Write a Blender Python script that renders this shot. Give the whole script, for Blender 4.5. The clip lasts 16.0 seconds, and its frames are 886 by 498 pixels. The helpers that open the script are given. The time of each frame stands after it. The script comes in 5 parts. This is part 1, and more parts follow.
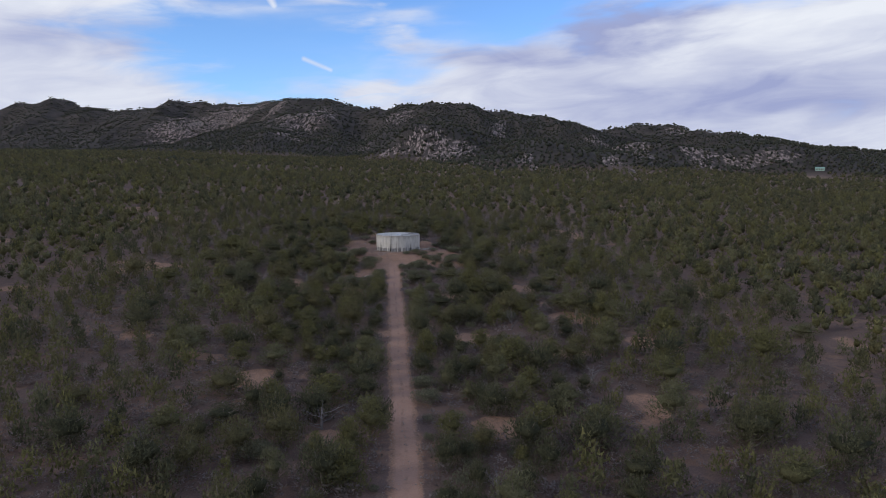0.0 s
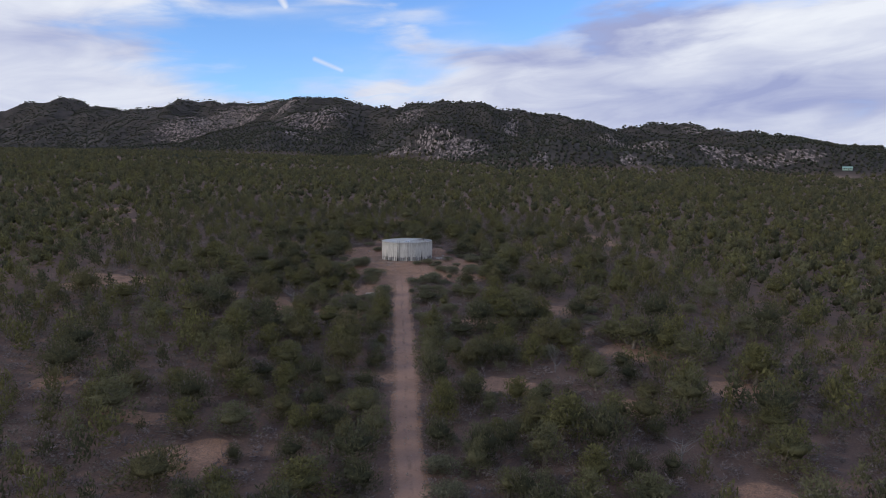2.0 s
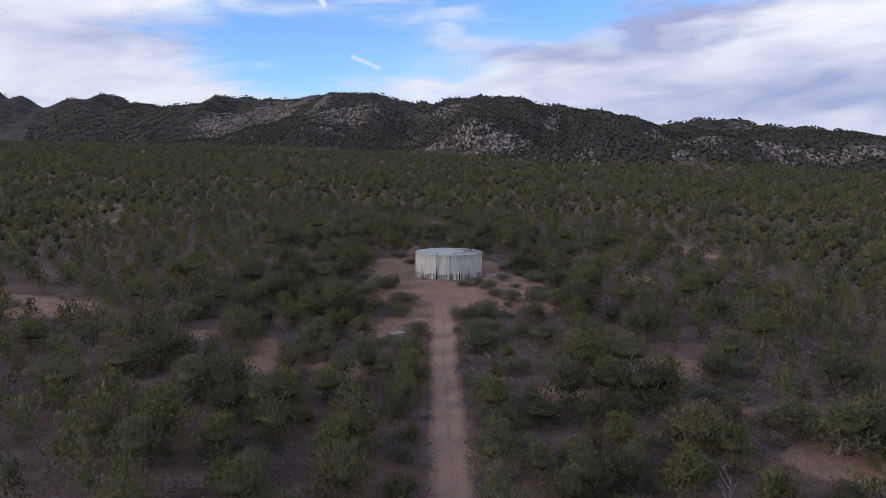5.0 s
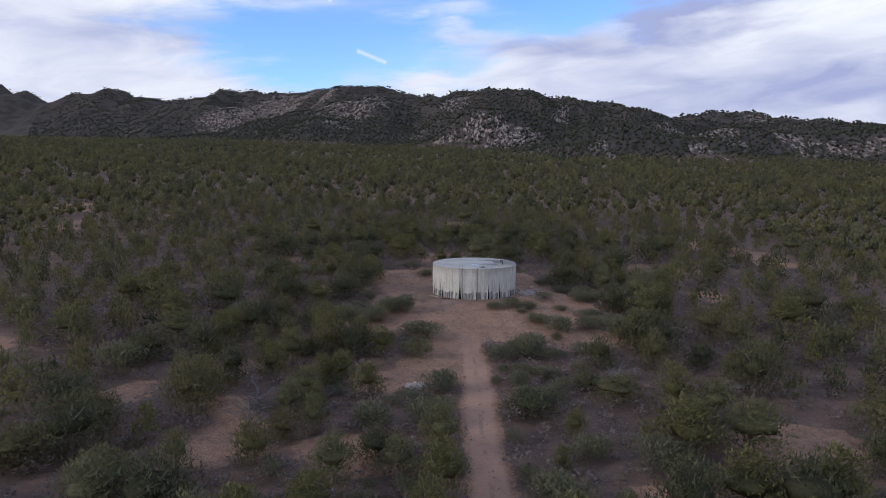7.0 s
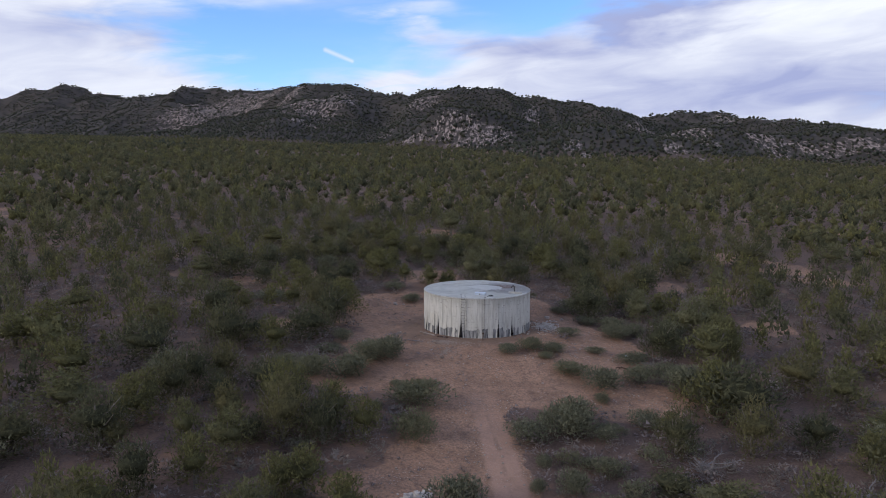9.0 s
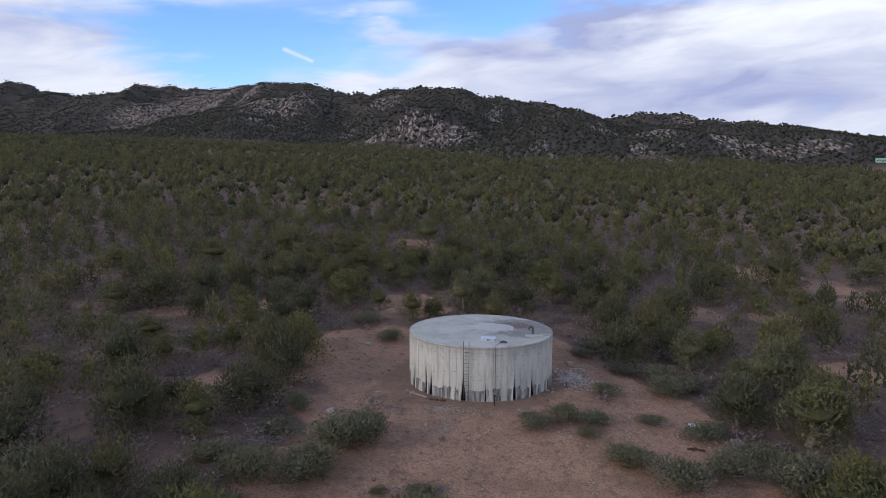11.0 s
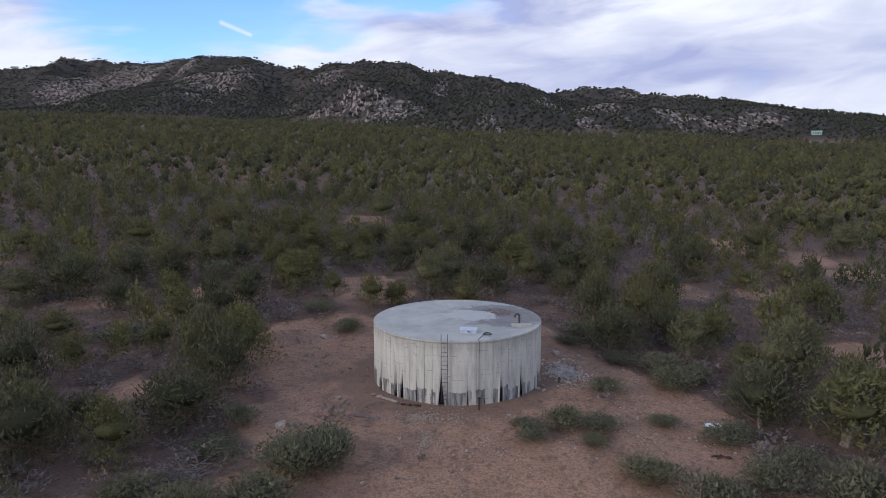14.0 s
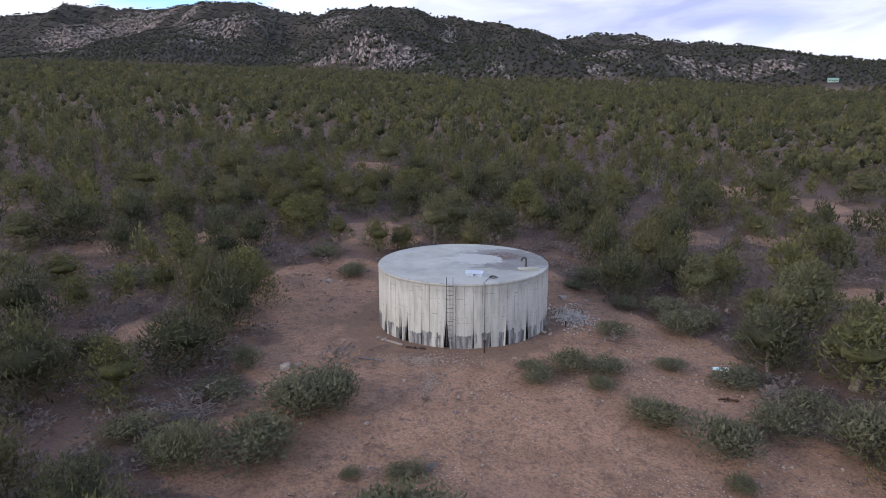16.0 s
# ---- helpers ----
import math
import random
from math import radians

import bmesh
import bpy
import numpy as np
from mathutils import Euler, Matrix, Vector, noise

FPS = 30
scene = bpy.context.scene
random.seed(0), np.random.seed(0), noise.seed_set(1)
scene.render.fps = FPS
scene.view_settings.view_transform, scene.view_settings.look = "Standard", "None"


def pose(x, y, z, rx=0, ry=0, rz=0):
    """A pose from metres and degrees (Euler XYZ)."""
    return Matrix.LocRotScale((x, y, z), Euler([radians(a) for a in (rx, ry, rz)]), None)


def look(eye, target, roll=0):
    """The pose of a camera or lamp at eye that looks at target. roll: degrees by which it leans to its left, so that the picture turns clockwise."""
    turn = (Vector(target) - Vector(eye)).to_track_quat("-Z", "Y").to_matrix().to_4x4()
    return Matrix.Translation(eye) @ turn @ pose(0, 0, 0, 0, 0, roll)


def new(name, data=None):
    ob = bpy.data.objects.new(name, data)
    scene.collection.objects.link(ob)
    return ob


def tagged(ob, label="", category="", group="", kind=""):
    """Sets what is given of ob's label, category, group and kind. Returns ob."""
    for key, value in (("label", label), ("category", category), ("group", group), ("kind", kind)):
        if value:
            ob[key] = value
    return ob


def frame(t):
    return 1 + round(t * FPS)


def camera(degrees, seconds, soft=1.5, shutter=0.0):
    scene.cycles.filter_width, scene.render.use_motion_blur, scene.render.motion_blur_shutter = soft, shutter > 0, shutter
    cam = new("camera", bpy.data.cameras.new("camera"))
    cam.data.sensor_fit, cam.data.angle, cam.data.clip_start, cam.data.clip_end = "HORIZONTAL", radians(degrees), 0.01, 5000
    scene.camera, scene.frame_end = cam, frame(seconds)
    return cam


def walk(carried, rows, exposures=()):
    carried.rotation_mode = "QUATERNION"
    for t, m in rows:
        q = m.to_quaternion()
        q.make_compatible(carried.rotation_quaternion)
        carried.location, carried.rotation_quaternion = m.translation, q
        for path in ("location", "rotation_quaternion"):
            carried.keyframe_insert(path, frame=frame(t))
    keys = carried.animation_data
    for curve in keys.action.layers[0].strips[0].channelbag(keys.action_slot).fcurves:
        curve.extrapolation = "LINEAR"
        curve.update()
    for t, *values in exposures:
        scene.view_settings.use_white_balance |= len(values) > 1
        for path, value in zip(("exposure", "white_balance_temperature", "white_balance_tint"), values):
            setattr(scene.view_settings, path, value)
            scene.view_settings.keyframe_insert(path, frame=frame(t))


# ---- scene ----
cam = camera(65.06, 16.0, soft=0.45)
# seconds, eye, heading to the left of north, pitch and roll in degrees
PATH = [
    (0, 35.59, -189.79, 20.44, 6.91, -6.04, 0.02),
    (0.5, 34.32, -182.68, 20.08, 6.98, -6.06, 0.06),
    (1, 33.21, -175.76, 19.81, 7.18, -6.04, 0.08),
    (1.5, 31.98, -169.09, 19.74, 7.53, -6.05, 0.06),
    (2, 30.72, -162.20, 19.60, 7.75, -6.03, 0.08),
    (2.5, 29.45, -155.24, 19.32, 8.01, -6.02, 0.12),
    (3, 28.22, -148.52, 19.13, 8.28, -6.01, 0.07),
    (3.5, 26.62, -142.13, 18.92, 8.44, -6.01, 0.09),
    (4, 25.18, -135.53, 18.69, 9.37, -6.02, 0.15),
    (6.5, 16.69, -104.47, 18.05, 11.11, -6.66, 0.25),
    (7, 14.94, -98.76, 18.00, 11.20, -6.71, 0.15),
    (7.5, 13.19, -93.32, 17.91, 10.66, -6.72, 0.21),
    (8, 11.30, -88.03, 17.86, 10.34, -6.70, 0.25),
    (8.5, 9.56, -82.73, 17.91, 9.30, -6.71, 0.27),
    (9, 7.72, -77.28, 17.90, 8.56, -6.73, 0.27),
    (9.5, 6.06, -71.88, 17.86, 8.14, -6.73, 0.33),
    (10, 4.63, -66.78, 17.82, 6.79, -6.73, 0.27),
    (12.3, 0.15, -50.01, 17.32, 3.70, -6.51, 0.01),
    (12.5, -0.01, -49.58, 17.21, 3.03, -6.49, -0.14),
    (13, -0.34, -49.16, 17.02, 1.09, -6.43, -0.04),
    (13.5, -0.34, -48.96, 16.84, 0.89, -7.34, -0.06),
    (14, -0.24, -48.74, 16.61, 0.92, -8.56, -0.07),
    (14.5, -0.16, -48.62, 16.45, 1.11, -9.71, -0.10),
    (15, -0.14, -48.31, 16.25, 1.32, -10.55, -0.10),
    (15.5, -0.13, -48.01, 16.06, 1.48, -11.46, -0.09),
    (16, -0.09, -47.99, 15.94, 1.60, -12.65, -0.10),
]

# the aperture opens as less sky is in view
EXPOSURE = [(0.0, -0.18), (4.0, -0.08), (8.0, 0.02), (13.0, 0.06), (14.0, 0.11), (15.0, 0.24), (16.0, 0.48)]


def flown(t, x, y, z, yaw, pitch, roll):
    a, p = radians(yaw), radians(pitch)
    ahead = Vector((-math.sin(a) * math.cos(p), math.cos(a) * math.cos(p), math.sin(p)))
    return t, look((x, y, z), Vector((x, y, z)) + 100 * ahead, roll)


walk(cam, [flown(*row) for row in PATH], exposures=EXPOSURE)

# ---- light: an evening sky, mostly thin cloud with a blue gap over the hills ----
SUN_AZIMUTH, SUN_ELEVATION = 238.0, 14.0  # degrees from north, over the horizon
world = bpy.data.worlds.new("evening_sky")
scene.world = world
world.use_nodes = True
wt = world.node_tree
wt.nodes.clear()


def node(tree, kind, **sets):
    n = tree.nodes.new(kind)
    for key, value in sets.items():
        if key in n.inputs:
            n.inputs[key].default_value = value
        else:
            setattr(n, key, value)
    return n


def wire(tree, value, socket):
    if isinstance(value, bpy.types.NodeSocket):
        tree.links.new(value, socket)
    elif isinstance(value, bpy.types.Node):
        tree.links.new(value.outputs[0], socket)
    else:
        socket.default_value = value


def calc(tree, operation, a, b=0.0, c=0.0, clamp=False):
    n = tree.nodes.new("ShaderNodeMath")
    n.operation, n.use_clamp = operation, clamp
    for k, v in enumerate((a, b, c)):
        wire(tree, v, n.inputs[k])
    return n.outputs[0]


def ramp(tree, value, low, high, to_low=0.0, to_high=1.0):
    n = tree.nodes.new("ShaderNodeMapRange")
    n.interpolation_type = "SMOOTHSTEP"
    wire(tree, value, n.inputs[0])
    for k, v in enumerate((low, high, to_low, to_high)):
        n.inputs[k + 1].default_value = v
    return n.outputs[0]


def mix(tree, fac, a, b, blend="MIX"):
    n = tree.nodes.new("ShaderNodeMix")
    n.data_type, n.blend_type, n.clamp_factor = "RGBA", blend, True
    wire(tree, fac, n.inputs[0])
    for v, s in ((a, n.inputs[6]), (b, n.inputs[7])):
        wire(tree, (*v, 1.0) if isinstance(v, tuple) and len(v) == 3 else v, s)
    return n.outputs[2]


def noise_tex(tree, vector, scale, detail=4.0, rough=0.55, warp=0.0):
    n = tree.nodes.new("ShaderNodeTexNoise")
    if vector is not None:
        wire(tree, vector, n.inputs["Vector"])
    n.inputs["Scale"].default_value, n.inputs["Detail"].default_value = scale, detail
    n.inputs["Roughness"].default_value, n.inputs["Distortion"].default_value = rough, warp
    return n.outputs[0]


def build_sky(t):
    sky = node(t, "ShaderNodeTexSky", sky_type="NISHITA", sun_disc=False)
    sky.sun_elevation, sky.sun_rotation = radians(SUN_ELEVATION), radians(SUN_AZIMUTH)
    sky.altitude, sky.air_density, sky.dust_density, sky.ozone_density = 1600, 1.0, 0.4, 2.0
    clear = node(t, "ShaderNodeBackground", Strength=0.19)
    wire(t, mix(t, 1.0, sky.outputs[0], (0.86, 1.06, 1.42), 'MULTIPLY'), clear.inputs[0])
    geo = t.nodes.new("ShaderNodeTexCoord")
    sep = t.nodes.new("ShaderNodeSeparateXYZ")
    t.links.new(geo.outputs["Generated"], sep.inputs[0])
    x, y, z = sep.outputs
    az = calc(t, "MULTIPLY", calc(t, "ARCTAN2", x, y), 57.2958)
    el = calc(t, "MULTIPLY", calc(t, "ARCSINE", z), 57.2958)
    # flat cloud layers: bands that lie nearly level near the horizon
    at = t.nodes.new("ShaderNodeCombineXYZ")
    wire(t, calc(t, "MULTIPLY", az, 0.045), at.inputs[0])
    wire(t, calc(t, "ADD", calc(t, "MULTIPLY", el, 0.20), calc(t, "MULTIPLY", az, -0.012)), at.inputs[1])
    broad = noise_tex(t, at.outputs[0], 1.3, 5, 0.55, 0.6)
    streak = t.nodes.new("ShaderNodeVectorMath")
    streak.operation = "MULTIPLY"
    wire(t, at.outputs[0], streak.inputs[0])
    streak.inputs[1].default_value = (1.5, 1.15, 1)
    fine = noise_tex(t, streak.outputs[0], 2.0, 6, 0.54, 0.7)

    swirl = t.nodes.new("ShaderNodeTexNoise")
    wire(t, at.outputs[0], swirl.inputs["Vector"])
    swirl.inputs["Scale"].default_value, swirl.inputs["Detail"].default_value = 2.6, 5.0
    parts = t.nodes.new("ShaderNodeSeparateColor")
    t.links.new(swirl.outputs["Color"], parts.inputs[0])
    az_, el_ = az, el
    az = calc(t, "ADD", az, calc(t, "MULTIPLY", calc(t, "SUBTRACT", parts.outputs[0], 0.5), 17.0))
    el = calc(t, "ADD", el, calc(t, "MULTIPLY", calc(t, "SUBTRACT", parts.outputs[1], 0.5), 3.6))

    def blob(ca, ce, ra, re, lean=0.0):
        """1 in the middle of an oval of sky, fading outwards, with a ragged edge."""
        da, de = calc(t, "SUBTRACT", az, ca), calc(t, "SUBTRACT", el, ce)
        de = calc(t, "SUBTRACT", de, calc(t, "MULTIPLY", da, lean))
        d = calc(t, "ADD", calc(t, "POWER", calc(t, "DIVIDE", calc(t, "ABSOLUTE", da), ra), 2.0), calc(t, "POWER", calc(t, "DIVIDE", calc(t, "ABSOLUTE", de), re), 2.0))
        d = calc(t, "ADD", d, calc(t, "MULTIPLY", calc(t, "SUBTRACT", broad, 0.5), 1.3))
        return calc(t, "EXPONENT", calc(t, "MULTIPLY", calc(t, "MAXIMUM", d, 0.0), -1.1))

    gap = calc(t, "MAXIMUM", blob(-20.5, 10.0, 12.5, 4.6, -0.05), blob(-5, 13.2, 13, 3.1))
    gap = calc(t, "MAXIMUM", gap, calc(t, "MULTIPLY", blob(17, 14.0, 16, 2.0, 0.05), 0.55))
    gap = calc(t, "MAXIMUM", gap, calc(t, "MULTIPLY", blob(24, 4.5, 14, 3.0, -0.05), 0.12))
    gap = calc(t, "MAXIMUM", gap, calc(t, "MULTIPLY", ramp(t, el, 18, 40), ramp(t, broad, 0.62, 0.40, 0.0, 0.9)))
    # thin cloud that lies inside the gap
    wisps = calc(t, "MAXIMUM", blob(-29, 12.9, 9, 0.8, -0.05), calc(t, "MULTIPLY", blob(-7.0, 8.4, 7.0, 2.0, 0.04), 0.85))
    wisps = calc(t, "MAXIMUM", wisps, calc(t, "MULTIPLY", blob(-11, 12.3, 4.0, 0.8), 0.6))
    wisps = calc(t, "MAXIMUM", wisps, blob(-11, 7.2, 8, 0.9, 0.07))

    def trail(a0, e0, a1, e1, wide):
        """A short straight vapour trail."""
        da, de = a1 - a0, e1 - e0
        n2 = da * da + de * de
        ra, re = calc(t, "SUBTRACT", az_, a0), calc(t, "SUBTRACT", el_, e0)
        s = calc(t, "DIVIDE", calc(t, "ADD", calc(t, "MULTIPLY", ra, da), calc(t, "MULTIPLY", re, de)), n2, clamp=True)
        oa, oe = calc(t, "SUBTRACT", ra, calc(t, "MULTIPLY", s, da)), calc(t, "SUBTRACT", re, calc(t, "MULTIPLY", s, de))
        d = calc(t, "SQRT", calc(t, "ADD", calc(t, "MULTIPLY", oa, oa), calc(t, "MULTIPLY", oe, oe)))
        d = calc(t, "ADD", d, calc(t, "MULTIPLY", calc(t, "SUBTRACT", fine, 0.5), 0.16))
        return ramp(t, d, wide * 1.5, 0.0)

    trails = calc(t, "MAXIMUM", calc(t, "MULTIPLY", trail(-18.0, 9.1, -15.9, 8.3, 0.19), 0.6), calc(t, "MULTIPLY", trail(-20.9, 14.2, -20.2, 12.9, 0.34), 0.8))
    thick = calc(t, "SUBTRACT", calc(t, "ADD", 0.92, calc(t, "MULTIPLY", calc(t, "SUBTRACT", fine, 0.5), 0.9)), calc(t, "MULTIPLY", gap, 1.55))
    cover = ramp(t, thick, -0.15, 0.70)
    cover = calc(t, "MAXIMUM", cover, calc(t, "MULTIPLY", wisps, ramp(t, fine, 0.25, 0.6, 0.4, 1.0)))
    cover = calc(t, "MAXIMUM", cover, trails)
    # cloud brightness: lit tops against lavender undersides
    shade = calc(t, "MULTIPLY", blob(6.0, 11.4, 6.0, 2.0), 1.15)
    shade = calc(t, "MAXIMUM", shade, calc(t, "MULTIPLY", blob(-1, 9.4, 6, 1.5), 0.7))
    shade = calc(t, "MAXIMUM", shade, calc(t, "MULTIPLY", blob(16, 5.8, 17, 2.4), 0.65))
    shade = calc(t, "MAXIMUM", shade, calc(t, "MULTIPLY", blob(-34, 9.8, 7, 1.3), 0.5))
    bright = calc(t, "MAXIMUM", blob(19, 10.6, 9, 1.7, 0.06), blob(-31, 12.7, 8, 1.0, -0.04))
    lit = calc(t, "ADD", ramp(t, fine, 0.25, 0.75, 0.45, 0.85), calc(t, "MULTIPLY", calc(t, "MAXIMUM", trails, bright), 0.35))
    lit = calc(t, "SUBTRACT", lit, calc(t, "MULTIPLY", shade, 0.85), clamp=True)
    tone = mix(t, lit, (0.39, 0.44, 0.71), (0.93, 0.97, 1.06))
    cloud = node(t, "ShaderNodeBackground", Strength=1.0)
    wire(t, tone, cloud.inputs[0])
    both = t.nodes.new("ShaderNodeMixShader")
    wire(t, cover, both.inputs[0])
    t.links.new(clear.outputs[0], both.inputs[1])
    t.links.new(cloud.outputs[0], both.inputs[2])
    out = t.nodes.new("ShaderNodeOutputWorld")
    t.links.new(both.outputs[0], out.inputs[0])


build_sky(wt)
lamp = bpy.data.lights.new("sun", "SUN")
lamp.energy, lamp.angle, lamp.color = 1.5, radians(20), (1.0, 0.89, 0.76)
sun = new("sun", lamp)
sa, se = radians(SUN_AZIMUTH), radians(SUN_ELEVATION + 8)
sun.matrix_world = look((300 * math.sin(sa) * math.cos(se), 300 * math.cos(sa) * math.cos(se), 300 * math.sin(se)), (0, 0, 0))


# ---- materials ----
def material(name, rough=0.8, metal=0.0):
    m = bpy.data.materials.new(name)
    m.use_nodes = True
    t = m.node_tree
    p = t.nodes["Principled BSDF"]
    p.inputs["Roughness"].default_value, p.inputs["Metallic"].default_value = rough, metal
    p.inputs["Specular IOR Level"].default_value = 0.25
    return m, t, p


def bump(t, p, height, strength, distance):
    b = t.nodes.new("ShaderNodeBump")
    b.inputs["Strength"].default_value, b.inputs["Distance"].default_value = strength, distance
    wire(t, height, b.inputs["Height"])
    t.links.new(b.outputs[0], p.inputs["Normal"])


def position(t):
    return t.nodes.new("ShaderNodeNewGeometry").outputs["Position"]


def attribute(t, name):
    a = t.nodes.new("ShaderNodeAttribute")
    a.attribute_name = name
    return a.outputs["Fac"]


def plant_material(name, dark, light, other, rough=0.85):
    """Leaves: each tuft differs a little, each plant more, and patches of the wood more still."""
    m, t, p = material(name, rough)
    p.inputs["Specular IOR Level"].default_value = 0.12
    island = t.nodes.new("ShaderNodeNewGeometry").outputs["Random Per Island"]
    plant = calc(t, "FRACT", calc(t, "ADD", attribute(t, "tone"), t.nodes.new("ShaderNodeObjectInfo").outputs["Random"]))
    col = mix(t, island, dark, light)
    col = mix(t, ramp(t, plant, 0.45, 1.0), col, other)
    pos = position(t)
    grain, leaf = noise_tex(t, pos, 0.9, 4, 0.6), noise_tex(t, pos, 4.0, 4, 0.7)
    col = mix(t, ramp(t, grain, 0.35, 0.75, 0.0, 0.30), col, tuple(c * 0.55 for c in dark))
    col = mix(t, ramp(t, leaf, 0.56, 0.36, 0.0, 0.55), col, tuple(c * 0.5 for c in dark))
    wire(t, col, p.inputs["Base Color"])
    # thin sprays let half of the light through
    thin, both = t.nodes.new("ShaderNodeBsdfTranslucent"), t.nodes.new("ShaderNodeMixShader")
    wire(t, col, thin.inputs[0])
    both.inputs[0].default_value = 0.4
    t.links.new(p.outputs[0], both.inputs[1])
    t.links.new(thin.outputs[0], both.inputs[2])
    t.links.new(both.outputs[0], t.nodes["Material Output"].inputs[0])
    return m


def simple(name, a, b, scale, rough=0.8, metal=0.0, relief=0.0, detail=5.0):
    """Two tones broken up by noise at two sizes, with a little relief."""
    m, t, p = material(name, rough, metal)
    pos = position(t)
    n1, n2 = noise_tex(t, pos, scale, detail, 0.6), noise_tex(t, pos, scale * 7, 3, 0.6)
    f = calc(t, "ADD", calc(t, "MULTIPLY", n1, 0.65), calc(t, "MULTIPLY", n2, 0.35))
    wire(t, mix(t, ramp(t, f, 0.35, 0.65), a, b), p.inputs["Base Color"])
    if relief:
        bump(t, p, f, 0.6, relief)
    return m


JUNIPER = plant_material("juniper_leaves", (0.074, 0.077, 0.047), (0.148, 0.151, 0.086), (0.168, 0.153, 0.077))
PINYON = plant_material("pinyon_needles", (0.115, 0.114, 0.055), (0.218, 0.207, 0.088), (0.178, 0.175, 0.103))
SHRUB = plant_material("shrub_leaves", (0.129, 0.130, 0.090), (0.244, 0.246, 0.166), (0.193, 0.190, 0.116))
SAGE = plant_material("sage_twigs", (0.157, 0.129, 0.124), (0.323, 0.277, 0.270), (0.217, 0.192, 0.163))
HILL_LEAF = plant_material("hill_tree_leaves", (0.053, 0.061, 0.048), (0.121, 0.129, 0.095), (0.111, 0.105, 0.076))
BARK = simple("juniper_bark", (0.10, 0.085, 0.07), (0.21, 0.185, 0.16), 3.0, 0.9, relief=0.02)
DEADWOOD = simple("weathered_wood", (0.11, 0.10, 0.105), (0.22, 0.205, 0.205), 5.0, 0.85, relief=0.01)
PEBBLE = simple("soil_stained_stone", (0.22, 0.165, 0.135), (0.40, 0.33, 0.285), 6.0, 0.9)
BOULDER = simple("dusty_stone", (0.22, 0.18, 0.155), (0.40, 0.345, 0.31), 2.5, 0.9, relief=0.03)
ROCK = simple("pale_stone", (0.30, 0.27, 0.25), (0.55, 0.51, 0.48), 2.5, 0.85, relief=0.02)
RUST = simple("rusty_iron", (0.045, 0.027, 0.022), (0.115, 0.066, 0.048), 9.0, 0.75, 0.3, relief=0.004)
STEEL = simple("grey_steel", (0.16, 0.16, 0.165), (0.30, 0.30, 0.30), 12.0, 0.5, 0.7)
DARK_PIPE = simple("dark_pipe", (0.05, 0.05, 0.055), (0.11, 0.11, 0.11), 14.0, 0.5, 0.3)
HATCH = simple("pale_blue_paint", (0.40, 0.46, 0.56), (0.52, 0.58, 0.67), 3.0, 0.45)
# near-black colour that stands in for the shade inside the tank's split skin
GLOOM = simple("shaded_opening_black", (0.012, 0.012, 0.014), (0.035, 0.033, 0.033), 2.0, 0.9)
PLASTIC = simple("pale_blue_plastic", (0.42, 0.62, 0.72), (0.66, 0.78, 0.82), 4.0, 0.45)
ROOF_GREEN = simple("green_metal_roof", (0.20, 0.36, 0.31), (0.27, 0.43, 0.37), 0.7, 0.5)
PALE_WALL = simple("pale_green_siding", (0.30, 0.44, 0.38), (0.38, 0.52, 0.45), 0.8, 0.85)


